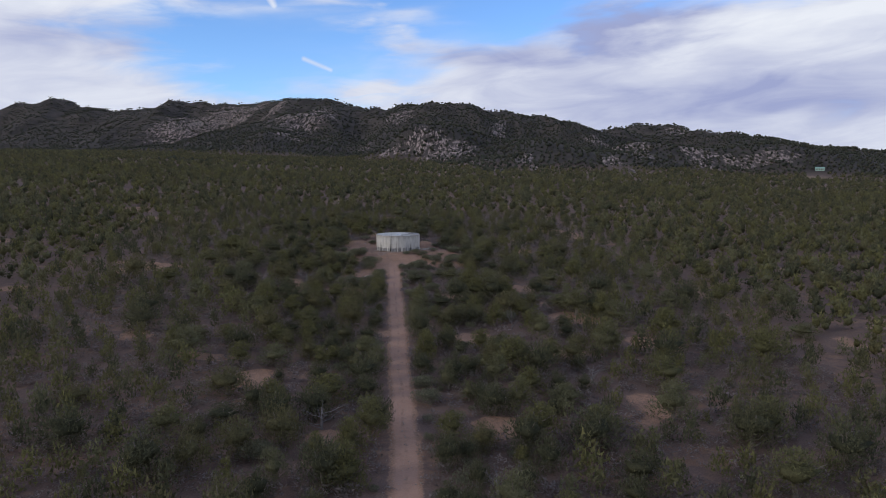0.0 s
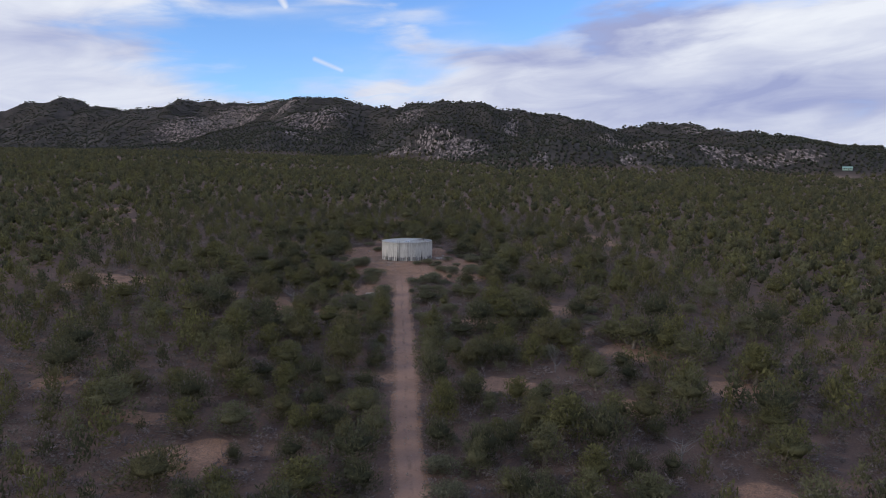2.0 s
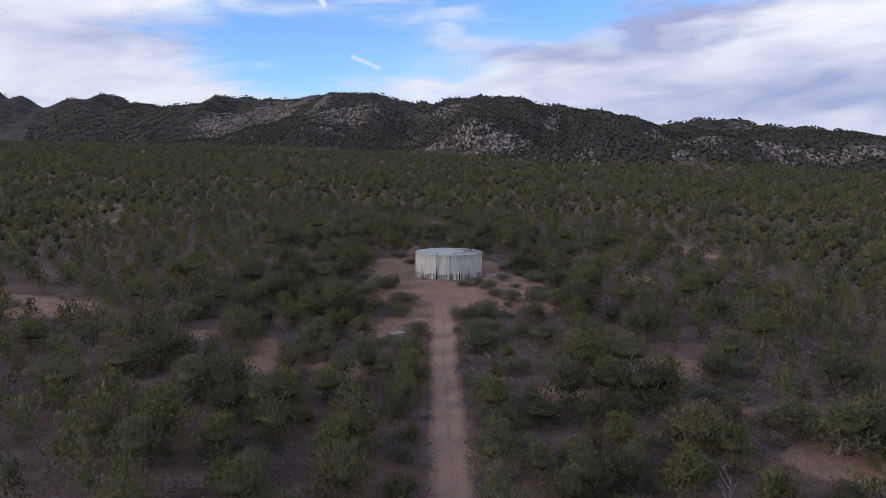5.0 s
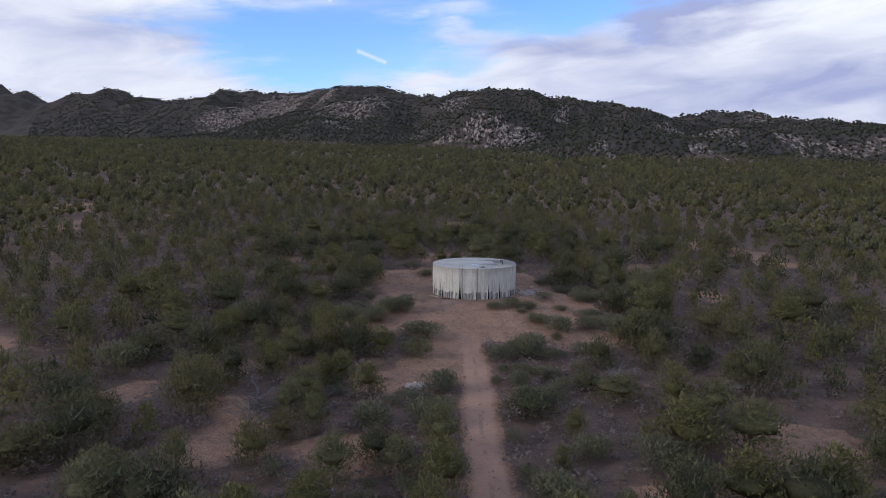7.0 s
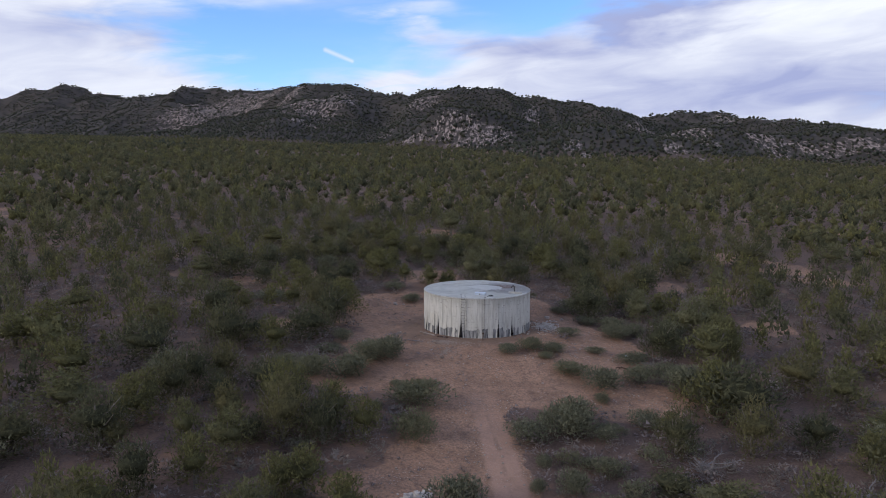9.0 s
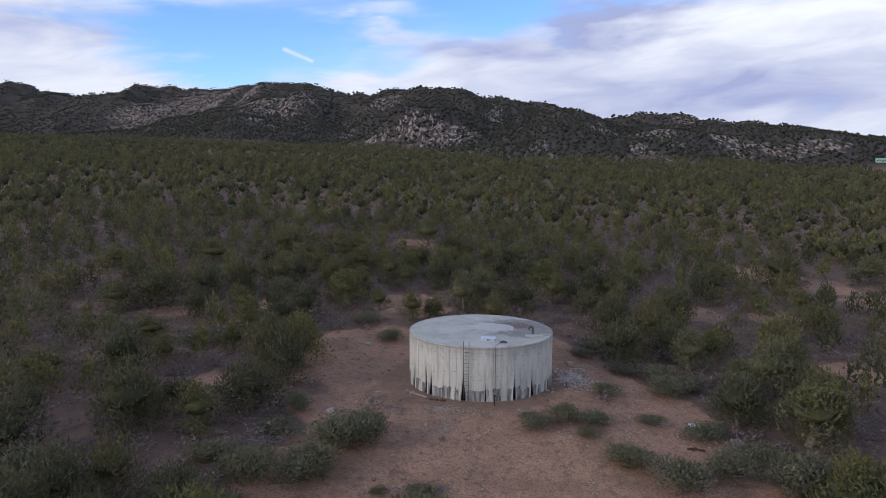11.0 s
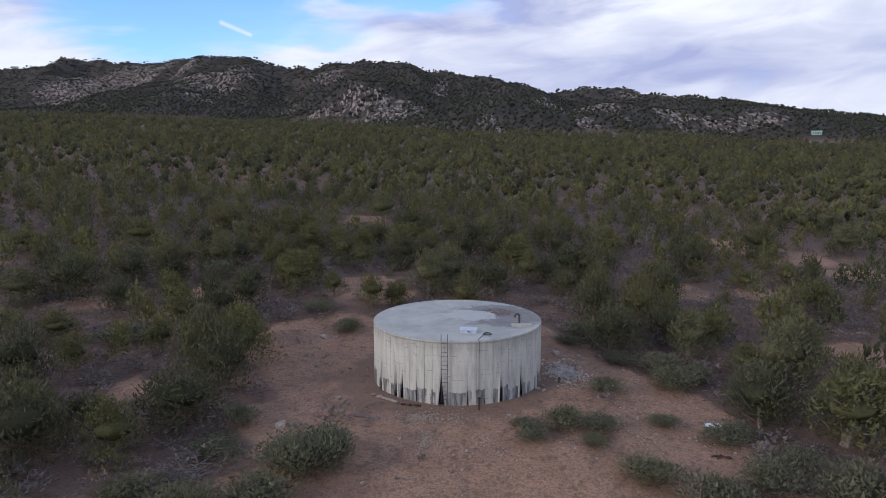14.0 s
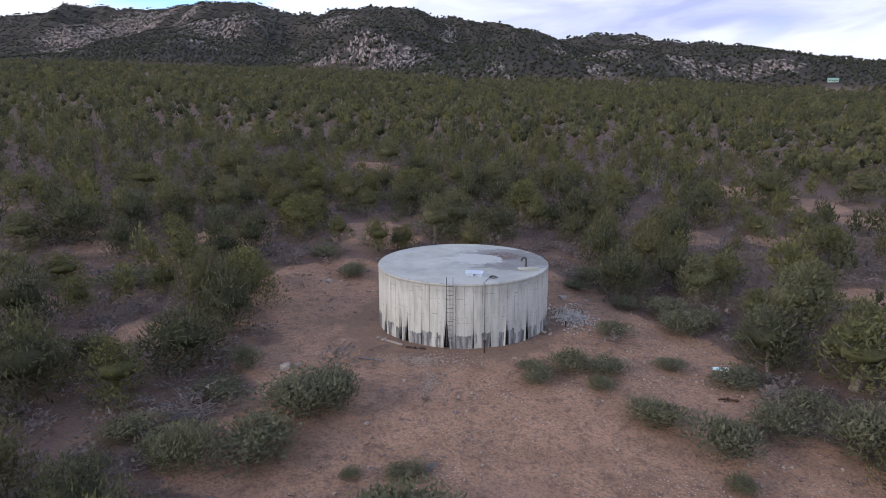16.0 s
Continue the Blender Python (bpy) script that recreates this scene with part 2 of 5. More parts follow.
def ground_material():
    m, t, p = material("red_soil", 0.95)
    pos = position(t)
    sep = t.nodes.new("ShaderNodeSeparateXYZ")
    wire(t, pos, sep.inputs[0])
    big, mid, fine = noise_tex(t, pos, 0.09, 4), noise_tex(t, pos, 0.55, 5, 0.6), noise_tex(t, pos, 6.0, 4, 0.65)
    soil = mix(t, ramp(t, mid, 0.3, 0.7), (0.215, 0.122, 0.079), (0.365, 0.213, 0.142))
    soil = mix(t, ramp(t, big, 0.35, 0.7, 0, 0.6), soil, (0.36, 0.203, 0.130))
    soil = mix(t, ramp(t, fine, 0.40, 0.66, 0, 0.75), soil, (0.115, 0.078, 0.060))
    grit = noise_tex(t, pos, 22.0, 3, 0.7)
    soil = mix(t, ramp(t, grit, 0.50, 0.68, 0, 0.6), soil, (0.36, 0.28, 0.23))
    spots = noise_tex(t, pos, 1.7, 4, 0.7)
    soil = mix(t, ramp(t, spots, 0.52, 0.64, 0, 0.6), soil, (0.125, 0.082, 0.062))
    # loose pebbles
    cells = t.nodes.new("ShaderNodeTexVoronoi")
    wire(t, pos, cells.inputs["Vector"])
    cells.inputs["Scale"].default_value = 5.5
    stone = calc(t, "MULTIPLY", ramp(t, cells.outputs["Distance"], 0.30, 0.16), ramp(t, noise_tex(t, pos, 0.35, 3), 0.46, 0.62))
    soil = mix(t, calc(t, "MULTIPLY", stone, 0.75), soil, (0.42, 0.35, 0.30))
    # darker brown soil in a ragged ring round the foot of the tank
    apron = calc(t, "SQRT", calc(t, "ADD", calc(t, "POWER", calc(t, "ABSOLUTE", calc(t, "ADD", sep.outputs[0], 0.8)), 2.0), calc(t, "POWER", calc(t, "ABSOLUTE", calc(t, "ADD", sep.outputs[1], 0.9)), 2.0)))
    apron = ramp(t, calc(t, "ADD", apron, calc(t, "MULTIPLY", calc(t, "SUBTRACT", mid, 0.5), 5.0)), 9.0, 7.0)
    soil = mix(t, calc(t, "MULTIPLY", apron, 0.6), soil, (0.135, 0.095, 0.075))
    # the worn track: two wheel lanes along its line
    lane = calc(t, "ABSOLUTE", calc(t, "ADD", calc(t, "ADD", sep.outputs[0], calc(t, "MULTIPLY_ADD", sep.outputs[1], 0.205, 1.53)), calc(t, "MULTIPLY", calc(t, "SUBTRACT", big, 0.5), 1.2)))
    south = ramp(t, sep.outputs[1], -17, -30)
    worn = calc(t, "MULTIPLY", calc(t, "MULTIPLY", ramp(t, lane, 1.5, 0.9), south), ramp(t, mid, 0.2, 0.5, 0.55, 1.0))
    soil = mix(t, calc(t, "MULTIPLY", worn, 0.7), soil, (0.385, 0.242, 0.182))
    crown = calc(t, "MULTIPLY", calc(t, "MULTIPLY", ramp(t, lane, 0.28, 0.05), south), ramp(t, mid, 0.45, 0.6))
    soil = mix(t, calc(t, "MULTIPLY", crown, 0.5), soil, (0.16, 0.11, 0.085))
    # litter and low dry scrub away from the cleared ground
    edge = calc(t, "ADD", calc(t, "MULTIPLY", calc(t, "SUBTRACT", mid, 0.5), 0.8), calc(t, "MULTIPLY", calc(t, "SUBTRACT", spots, 0.5), 0.6))
    bare = ramp(t, calc(t, "ADD", attribute(t, "bare"), edge), 0.35, 0.62)
    bed = calc(t, "MULTIPLY", ramp(t, calc(t, "ADD", lane, calc(t, "MULTIPLY", edge, 1.6)), 1.85, 1.55), ramp(t, sep.outputs[1], -8, -14))
    bare = calc(t, "MAXIMUM", bare, bed)
    litter = mix(t, ramp(t, fine, 0.3, 0.7), (0.098, 0.066, 0.055), (0.165, 0.113, 0.093))
    wild = calc(t, "MULTIPLY", calc(t, "SUBTRACT", 1.0, bare), ramp(t, calc(t, "ADD", calc(t, "MULTIPLY", mid, 0.6), calc(t, "MULTIPLY", big, 0.4)), 0.32, 0.50))
    col = mix(t, wild, soil, litter)
    # hill sides: dark scrub with pale broken rock
    drawn = t.nodes.new("ShaderNodeVectorMath")
    drawn.operation = "MULTIPLY"
    wire(t, pos, drawn.inputs[0])
    drawn.inputs[1].default_value = (1.0, 0.28, 0.4)
    rock = noise_tex(t, drawn.outputs[0], 0.27, 6, 0.75)
    slope = mix(t, ramp(t, noise_tex(t, pos, 0.03, 5), 0.35, 0.65), (0.034, 0.031, 0.027), (0.066, 0.055, 0.048))
    ragged = calc(t, "ADD", calc(t, "MULTIPLY", calc(t, "SUBTRACT", noise_tex(t, pos, 0.035, 5, 0.6), 0.5), 1.5), calc(t, "MULTIPLY", calc(t, "SUBTRACT", noise_tex(t, pos, 0.11, 4, 0.6), 0.5), 0.9))
    exposed = ramp(t, calc(t, "ADD", attribute(t, "rock"), ragged), 0.30, 0.62)
    slope = mix(t, calc(t, "MULTIPLY", ramp(t, rock, 0.49, 0.58), exposed), slope, (0.33, 0.265, 0.24))
    slope = mix(t, calc(t, "MULTIPLY", ramp(t, noise_tex(t, pos, 0.32, 5, 0.7), 0.57, 0.66, 0, 0.55), ramp(t, ragged, 0.0, 0.3)), slope, (0.24, 0.195, 0.175))
    cut = attribute(t, "cut")
    slope = mix(t, calc(t, "MULTIPLY", cut, ramp(t, rock, 0.40, 0.52)), slope, (0.36, 0.25, 0.16))
    col = mix(t, attribute(t, "hill"), col, slope)
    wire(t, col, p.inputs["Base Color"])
    bump(t, p, calc(t, "ADD", calc(t, "ADD", mid, calc(t, "MULTIPLY", fine, 0.35)), calc(t, "MULTIPLY", stone, 0.5)), 0.7, 0.12)
    return m


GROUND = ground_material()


def tank_material(name, low):
    """Whitewashed skin: dingy with run-off streaks; low: the foot has flaked to dark grey."""
    m, t, p = material(name, 0.8)
    pos = position(t)
    sep = t.nodes.new("ShaderNodeSeparateXYZ")
    wire(t, pos, sep.inputs[0])
    stretch = t.nodes.new("ShaderNodeVectorMath")
    stretch.operation = "MULTIPLY"
    wire(t, pos, stretch.inputs[0])
    stretch.inputs[1].default_value = (1.0, 1.0, 0.16)
    runs, blot, fine = noise_tex(t, stretch.outputs[0], 3.0, 6, 0.62), noise_tex(t, pos, 0.8, 5, 0.6), noise_tex(t, pos, 9, 4, 0.6)
    tint = t.nodes.new("ShaderNodeObjectInfo").outputs["Random"]
    col = mix(t, ramp(t, runs, 0.34, 0.62), (0.39, 0.38, 0.35), (0.53, 0.52, 0.485))
    col = mix(t, ramp(t, blot, 0.55, 0.75, 0, 0.35), col, (0.50, 0.47, 0.41))
    col = mix(t, calc(t, "MULTIPLY", tint, 0.22), col, (0.52, 0.53, 0.52))
    # broken level cracks, at heights of each stave's own
    for often, turn, dark in ((0.62, 0.55, 0.75), (1.15, 3.7, 0.6)):
        level = calc(t, "ADD", calc(t, "MULTIPLY", sep.outputs[2], often), calc(t, "MULTIPLY", tint, turn))
        level = calc(t, "ADD", level, calc(t, "MULTIPLY", calc(t, "SUBTRACT", fine, 0.5), 0.05))
        joints = calc(t, "ABSOLUTE", calc(t, "SUBTRACT", calc(t, "FRACT", level), 0.5))
        crack = calc(t, "MULTIPLY", ramp(t, joints, 0.020, 0.006), ramp(t, noise_tex(t, pos, 1.6 + turn, 4, 0.6), 0.47, 0.58))
        col = mix(t, calc(t, "MULTIPLY", crack, dark), col, (0.20, 0.19, 0.175))
    # run-off that starts at the rim
    drip = ramp(t, calc(t, "ADD", calc(t, "SUBTRACT", 4.1, sep.outputs[2]), calc(t, "MULTIPLY", calc(t, "SUBTRACT", noise_tex(t, stretch.outputs[0], 2.2, 5, 0.6), 0.5), 2.6)), 0.9, 0.0)
    col = mix(t, calc(t, "MULTIPLY", drip, 0.45), col, (0.26, 0.25, 0.225))
    # grime and scuffs
    col = mix(t, ramp(t, noise_tex(t, pos, 3.3, 6, 0.7), 0.56, 0.72, 0, 0.6), col, (0.29, 0.275, 0.245))
    if low:
        own, other = calc(t, "FRACT", calc(t, "MULTIPLY", tint, 7.3)), calc(t, "FRACT", calc(t, "MULTIPLY", tint, 23.7))
        edge = calc(t, "ADD", sep.outputs[2], calc(t, "MULTIPLY", calc(t, "SUBTRACT", runs, 0.5), 0.7))
        edge = calc(t, "SUBTRACT", edge, calc(t, "MULTIPLY", own, 0.45))
        flaked = calc(t, "MULTIPLY", ramp(t, edge, 0.74, 0.66), ramp(t, calc(t, "ADD", noise_tex(t, stretch.outputs[0], 1.7, 5, 0.65), calc(t, "MULTIPLY", other, 0.30)), 0.52, 0.60))
        grey = mix(t, ramp(t, noise_tex(t, stretch.outputs[0], 4.5, 4, 0.6), 0.40, 0.62), (0.085, 0.087, 0.096), (0.27, 0.27, 0.28))
        col = mix(t, calc(t, "MULTIPLY", flaked, 0.9), col, grey)
    wire(t, col, p.inputs["Base Color"])
    bump(t, p, calc(t, "ADD", runs, calc(t, "MULTIPLY", fine, 0.3)), 0.5, 0.02)
    return m


def roof_material():
    m, t, p = material("roof_coating", 0.6)
    pos = position(t)
    big, mid, fine = noise_tex(t, pos, 0.35, 5, 0.6, 0.4), noise_tex(t, pos, 1.1, 5, 0.65, 0.5), noise_tex(t, pos, 6, 4)
    col = mix(t, ramp(t, big, 0.35, 0.65), (0.305, 0.315, 0.30), (0.41, 0.415, 0.395))
    sep = t.nodes.new("ShaderNodeSeparateXYZ")
    wire(t, pos, sep.inputs[0])

    def patch(cx, cy, rx, ry):
        a = calc(t, "DIVIDE", calc(t, "SUBTRACT", sep.outputs[0], cx), rx)
        b = calc(t, "DIVIDE", calc(t, "SUBTRACT", sep.outputs[1], cy), ry)
        d = calc(t, "ADD", calc(t, "MULTIPLY", a, a), calc(t, "MULTIPLY", b, b))
        return ramp(t, calc(t, "ADD", d, calc(t, "MULTIPLY", calc(t, "SUBTRACT", mid, 0.5), 3.0)), 1.2, 0.6)

    # ponded dirt towards the vent, a pale dried pool beside it
    col = mix(t, calc(t, "MULTIPLY", patch(3.0, 0.8, 3.3, 3.4), 0.95), col, (0.17, 0.165, 0.165))
    col = mix(t, calc(t, "MULTIPLY", patch(2.9, 1.6, 1.5, 1.3), ramp(t, fine, 0.36, 0.5, 0, 0.95)), col, (0.105, 0.065, 0.055))
    col = mix(t, calc(t, "MULTIPLY", patch(0.9, 0.6, 1.9, 1.7), 0.75), col, (0.46, 0.475, 0.47))
    wire(t, col, p.inputs["Base Color"])
    wire(t, ramp(t, mid, 0.3, 0.7, 0.45, 0.8), p.inputs["Roughness"])
    bump(t, p, fine, 0.3, 0.01)
    return m


SKIN = tank_material("whitewashed_skin", True)
RIM = tank_material("whitewashed_rim", False)
ROOF = roof_material()


# ---- land ----
def lattice(ix, iy, seed):
    """A repeatable random value in 0..1 for every lattice corner."""
    h = np.sin(ix * 127.1 + iy * 311.7 + seed * 74.7) * 43758.5453
    return h - np.floor(h)


def smooth_noise(x, y, scale, seed=0):
    """Value noise in -1..1 with the given grain in metres."""
    u, v = x / scale, y / scale
    iu, iv = np.floor(u), np.floor(v)
    fu, fv = u - iu, v - iv
    fu, fv = fu * fu * (3 - 2 * fu), fv * fv * (3 - 2 * fv)
    low = lattice(iu, iv, seed) * (1 - fu) + lattice(iu + 1, iv, seed) * fu
    high = lattice(iu, iv + 1, seed) * (1 - fu) + lattice(iu + 1, iv + 1, seed) * fu
    return 2 * (low * (1 - fv) + high * fv) - 1


# Hills behind the plain: east, north, height over the plain, half-width across, half-width along, turn in degrees.
HILLS_A = [
    (-2295, 2182, 55.6, 108, 420, 27), (-2177, 2187, 161.6, 105, 420, 26), (-2061, 2188, 165.6, 103, 420, 25), (-1946, 2184, 83.6, 100, 420, 24),
    (-1833, 2176, 109.0, 98, 420, 23), (-1722, 2164, 116.3, 95, 420, 22), (-1613, 2147, 125.8, 93, 420, 21), (-1506, 2126, 118.3, 90, 420, 20),
    (-1402, 2102, 97.8, 88, 420, 19), (-1279, 2038, 91.8, 84, 420, 18), (-1220, 2075, 78.5, 84, 420, 17), (-1101, 1999, 135.7, 80, 340, 16),
    (-1029, 2002, 77.3, 79, 340, 16), (-957, 2003, 106.5, 78, 340, 15), (-886, 2002, 89.9, 77, 340, 14), (-785, 1920, 162.7, 73, 340, 13),
]
HILLS_B = [
    (-670, 1782, 86.4, 68, 340, 12), (-607, 1771, 96.6, 67, 340, 11), (-545, 1759, 112.8, 66, 340, 10), (-484, 1744, 83.3, 65, 340, 9),
    (-425, 1728, 101.6, 64, 340, 8), (-366, 1708, 42.8, 63, 340, 7), (-300, 1638, 121.3, 60, 340, 6), (-238, 1566, 79.3, 58, 340, 5),
    (-184, 1526, 84.0, 56, 340, 4), (-137, 1525, 51.0, 56, 340, 3), (-90, 1523, 83.2, 56, 340, 3), (-44, 1519, 55.9, 56, 340, 2),
    (3, 1515, 70.5, 55, 340, 1), (49, 1509, 52.7, 55, 340, 0), (95, 1501, 59.0, 55, 338, -1), (140, 1493, 48.6, 55, 337, -2),
]
HILLS_C = [
    (186, 1492, 56.4, 55, 338, -3), (247, 1622, 55.8, 59, 340, -4), (313, 1733, 95.1, 63, 340, -5), (365, 1725, 29.3, 63, 340, -6),
    (416, 1715, 97.9, 63, 340, -7), (433, 1552, 26.4, 58, 340, -8), (426, 1331, 33.0, 51, 314, -9), (461, 1300, 49.7, 50, 310, -10),
    (495, 1268, 38.9, 50, 306, -10), (528, 1236, 23.0, 49, 302, -11), (559, 1203, 12.6, 48, 298, -12), (589, 1171, 18.9, 48, 294, -13),
    (620, 1143, 9.9, 47, 291, -14), (651, 1114, 32.9, 47, 288, -15), (679, 1085, 13.5, 46, 286, -16), (707, 1055, 17.7, 46, 283, -17),
]
HILLS_D = [
    (734, 1025, 14, 45, 280, -18), (759, 994, 14, 45, 277, -19), (784, 962, 14, 45, 275, -20), (-125, 880, 46, 62, 100, 0),
    (-60, 900, 34, 60, 120, 0), (40, 870, 34, 55, 110, 20), (200, 920, 34, 60, 140, 10), (-470, 1180, 40, 110, 170, -10),
    (-640, 1300, 50, 110, 190, -15), (520, 1000, 24, 120, 170, 20), (0, 680, 12, 55, 80, 0), (70, 760, 18, 50, 80, 10),
    (150, 780, 20, 45, 90, 10), (300, 900, 30, 90, 120, 15), (410, 860, 24, 90, 120, 20),
]
HILLS = HILLS_A + HILLS_B + HILLS_C + HILLS_D


def off_track(x, y):
    """Metres from the middle of the dirt track, which runs south from the tank."""
    return np.abs(x + 0.205 * y + 1.53)


def base_height(x, y):
    """The plain: a fan that rises towards the hills and falls to the east, with a level pad under the tank."""
    far = np.where(y > 120, 120 + 520 * np.tanh((y - 120) / 700), y)
    east = 900 * np.tanh(x / 900)
    z = 0.062 * far - 0.04 * east
    d = np.hypot(x, y)
    k = np.clip((d - 8) / 12, 0, 1)
    return z * (k * k * (3 - 2 * k))


def relief(x, y):
    """Gullies and spurs that run down the hill sides, as a factor on their height."""
    bent = x + 0.25 * y + 26 * smooth_noise(x, y, 170, 8)
    spurs = np.abs(smooth_noise(bent, y * 0.35, 110, 11)) * 0.26 + np.abs(smooth_noise(bent, y * 0.5, 46, 12)) * 0.10
    return 1.06 - spurs - 0.05 * np.abs(smooth_noise(x, y, 27, 13))


def hill_height(x, y):
    """Height of the hills over the plain, with gullies running down their sides."""
    total = np.zeros_like(x, dtype=float)
    wx = x + 8 * smooth_noise(x, y, 130, 5) + 3 * smooth_noise(x, y, 47, 6)
    wy = y + 40 * smooth_noise(x, y, 150, 7)
    for cx, cy, h, sx, sy, turn in HILLS:
        a = math.radians(turn)
        u, v = (wx - cx) * math.cos(a) + (wy - cy) * math.sin(a), (wy - cy) * math.cos(a) - (wx - cx) * math.sin(a)
        total += h * np.exp(-((u / sx) ** 2 + (v / sy) ** 2))
    return np.maximum(total, 0) * relief(x, y)


# Pale rock on the slopes: east, north, half-width, half-depth.
OUTCROPS = [
    (-924, 1750, 115, 170), (-885, 1825, 85, 170), (-977, 1661, 64, 24), (-783, 1782, 73, 97), (-651, 1668, 38, 70), (-502, 1446, 75, 145),
    (-448, 1208, 37, 73), (-466, 1470, 38, 83), (-106, 810, 42, 35), (-60, 791, 28, 46), (-83, 753, 40, 30), (-163, 799, 18, 21),
    (-288, 1172, 14, 32), (-259, 1402, 36, 62), (-22, 662, 12, 90), (5, 551, 10, 54), (-25, 1258, 16, 170), (30, 674, 18, 57),
    (43, 605, 8, 44), (174, 1218, 31, 51), (181, 873, 30, 170), (138, 682, 13, 36), (152, 623, 8, 38), (272, 893, 24, 170),
    (296, 819, 22, 21), (326, 789, 33, 25), (360, 808, 17, 26), (376, 791, 18, 25), (298, 758, 11, 23), (394, 1540, 33, 66),
]


def shape_of_clearing(x, y, margin=False):
    """1 on the cleared ground round the tank and on the track, 0 in the wood."""
    wob = 0.22 * smooth_noise(x, y, 6, 21) + 0.12 * smooth_noise(x, y, 2.3, 22)
    ovals = [(-1.5, 1, 13, 12), (7.5, -9, 10.8, 10.5), (0, -16, 9.5, 8), (1, -29, 4.5, 9), (-1.5, -37, 4, 3), (34, -40, 4, 3), (45, -62, 5, 4),
             (28, -79, 4, 3), (33, -113, 3.5, 3), (-9, 22, 4, 5), (-8, -18, 6, 6), (12, -18, 8, 5), (-10, 8, 6, 6), (-8, -9, 6, 6)]
    # bare patches among the trees
    ovals += [(-22, 17, 3.2, 2), (-22, -5, 1.8, 2.2), (25.5, 26, 2.4, 4), (34, 27, 3, 3), (34, 8.5, 3, 3), (50, 39, 4, 3), (-1.5, -52, 4.5, 3.2), (-11, -54, 4, 2.2),
              (-24, -46, 2, 4), (22, -53, 3.5, 2.5), (56, -74, 5, 4), (-10, -97, 5, 1.8), (42, -83, 3, 3), (30, -42, 3, 3)]
    near = np.full_like(x, 9.0, dtype=float)
    for cx, cy, rx, ry in ovals:
        near = np.minimum(near, np.hypot((x - cx) / rx, (y - cy) / ry))
    if margin:
        return near
    open_ground = np.clip((1.08 - near + wob) / 0.2, 0, 1)
    lane = off_track(x, y)
    track = np.clip((1.3 - lane) / 0.6, 0, 1) * (y < -8)
    glade = np.clip((smooth_noise(x, y, 13, 31) + 0.5 * smooth_noise(x, y, 5, 32) - 0.76) / 0.2, 0, 1) * 0.8
    return np.maximum(np.maximum(open_ground, track), glade)


def outcrops(x, y):
    """1 in the middle of the pale broken rock of the hill sides, fading to 0 outside it."""
    near = np.full_like(x, 9.0, dtype=float)
    for cx, cy, rx, ry in OUTCROPS:
        near = np.minimum(near, np.hypot((x - cx) / rx, (y - cy) / ry))
    return np.clip(1.35 - near, 0, 1)


def land(x, y):
    """The height of the ground anywhere."""
    x, y = np.asarray(x, float), np.asarray(y, float)
    d = np.hypot(x, y)
    lumps = (0.16 * smooth_noise(x, y, 7, 1) + 0.08 * smooth_noise(x, y, 2.6, 2)) * np.clip((d - 7) / 8, 0.15, 1)
    swell = 0.7 * smooth_noise(x, y, 60, 3) * np.clip((d - 25) / 60, 0, 1) * np.clip((off_track(x, y) - 8) / 30, 0, 1)
    lane = off_track(x, y)
    ruts = -0.07 * np.exp(-((lane - 0.8) / 0.3) ** 2) * (y < -10)
    mound = 1.5 * np.exp(-(((x - 6.0) / 3.2) ** 2 + ((y - 9.5) / 2.2) ** 2)) + 0.8 * np.exp(-(((x + 9.5) / 2.5) ** 2 + ((y - 17) / 3.0) ** 2))
    return base_height(x, y) + hill_height(x, y) + lumps + swell + ruts + mound


def spread(start, stop, step, grow, most):
    """Grid lines from start to stop whose spacing grows from step."""
    out, at = [], start
    sign = 1 if stop > start else -1
    while (stop - at) * sign > 0:
        out.append(at)
        at += sign * step
        step = min(step * grow, most if abs(at) < 1500 else 34 if abs(at) < 2300 else 200)
    return out + [stop]


def from_arrays(name, verts, faces, mat, smooth=False, tone=None):
    """A mesh from numpy arrays of corners and of triangles or quads."""
    me = bpy.data.meshes.new(name)
    n = faces.shape[1]
    me.vertices.add(len(verts))
    me.vertices.foreach_set("co", np.ascontiguousarray(verts, dtype=np.float32).ravel())
    me.loops.add(faces.size)
    me.loops.foreach_set("vertex_index", np.ascontiguousarray(faces, dtype=np.int32).ravel())
    me.polygons.add(len(faces))
    me.polygons.foreach_set("loop_start", np.arange(0, faces.size, n, dtype=np.int32))
    me.polygons.foreach_set("use_smooth", np.full(len(faces), smooth))
    if tone is not None:
        me.attributes.new("tone", "FLOAT", "POINT").data.foreach_set("value", tone.astype(np.float32))
    me.materials.append(mat)
    me.update(calc_edges=True)
    return me


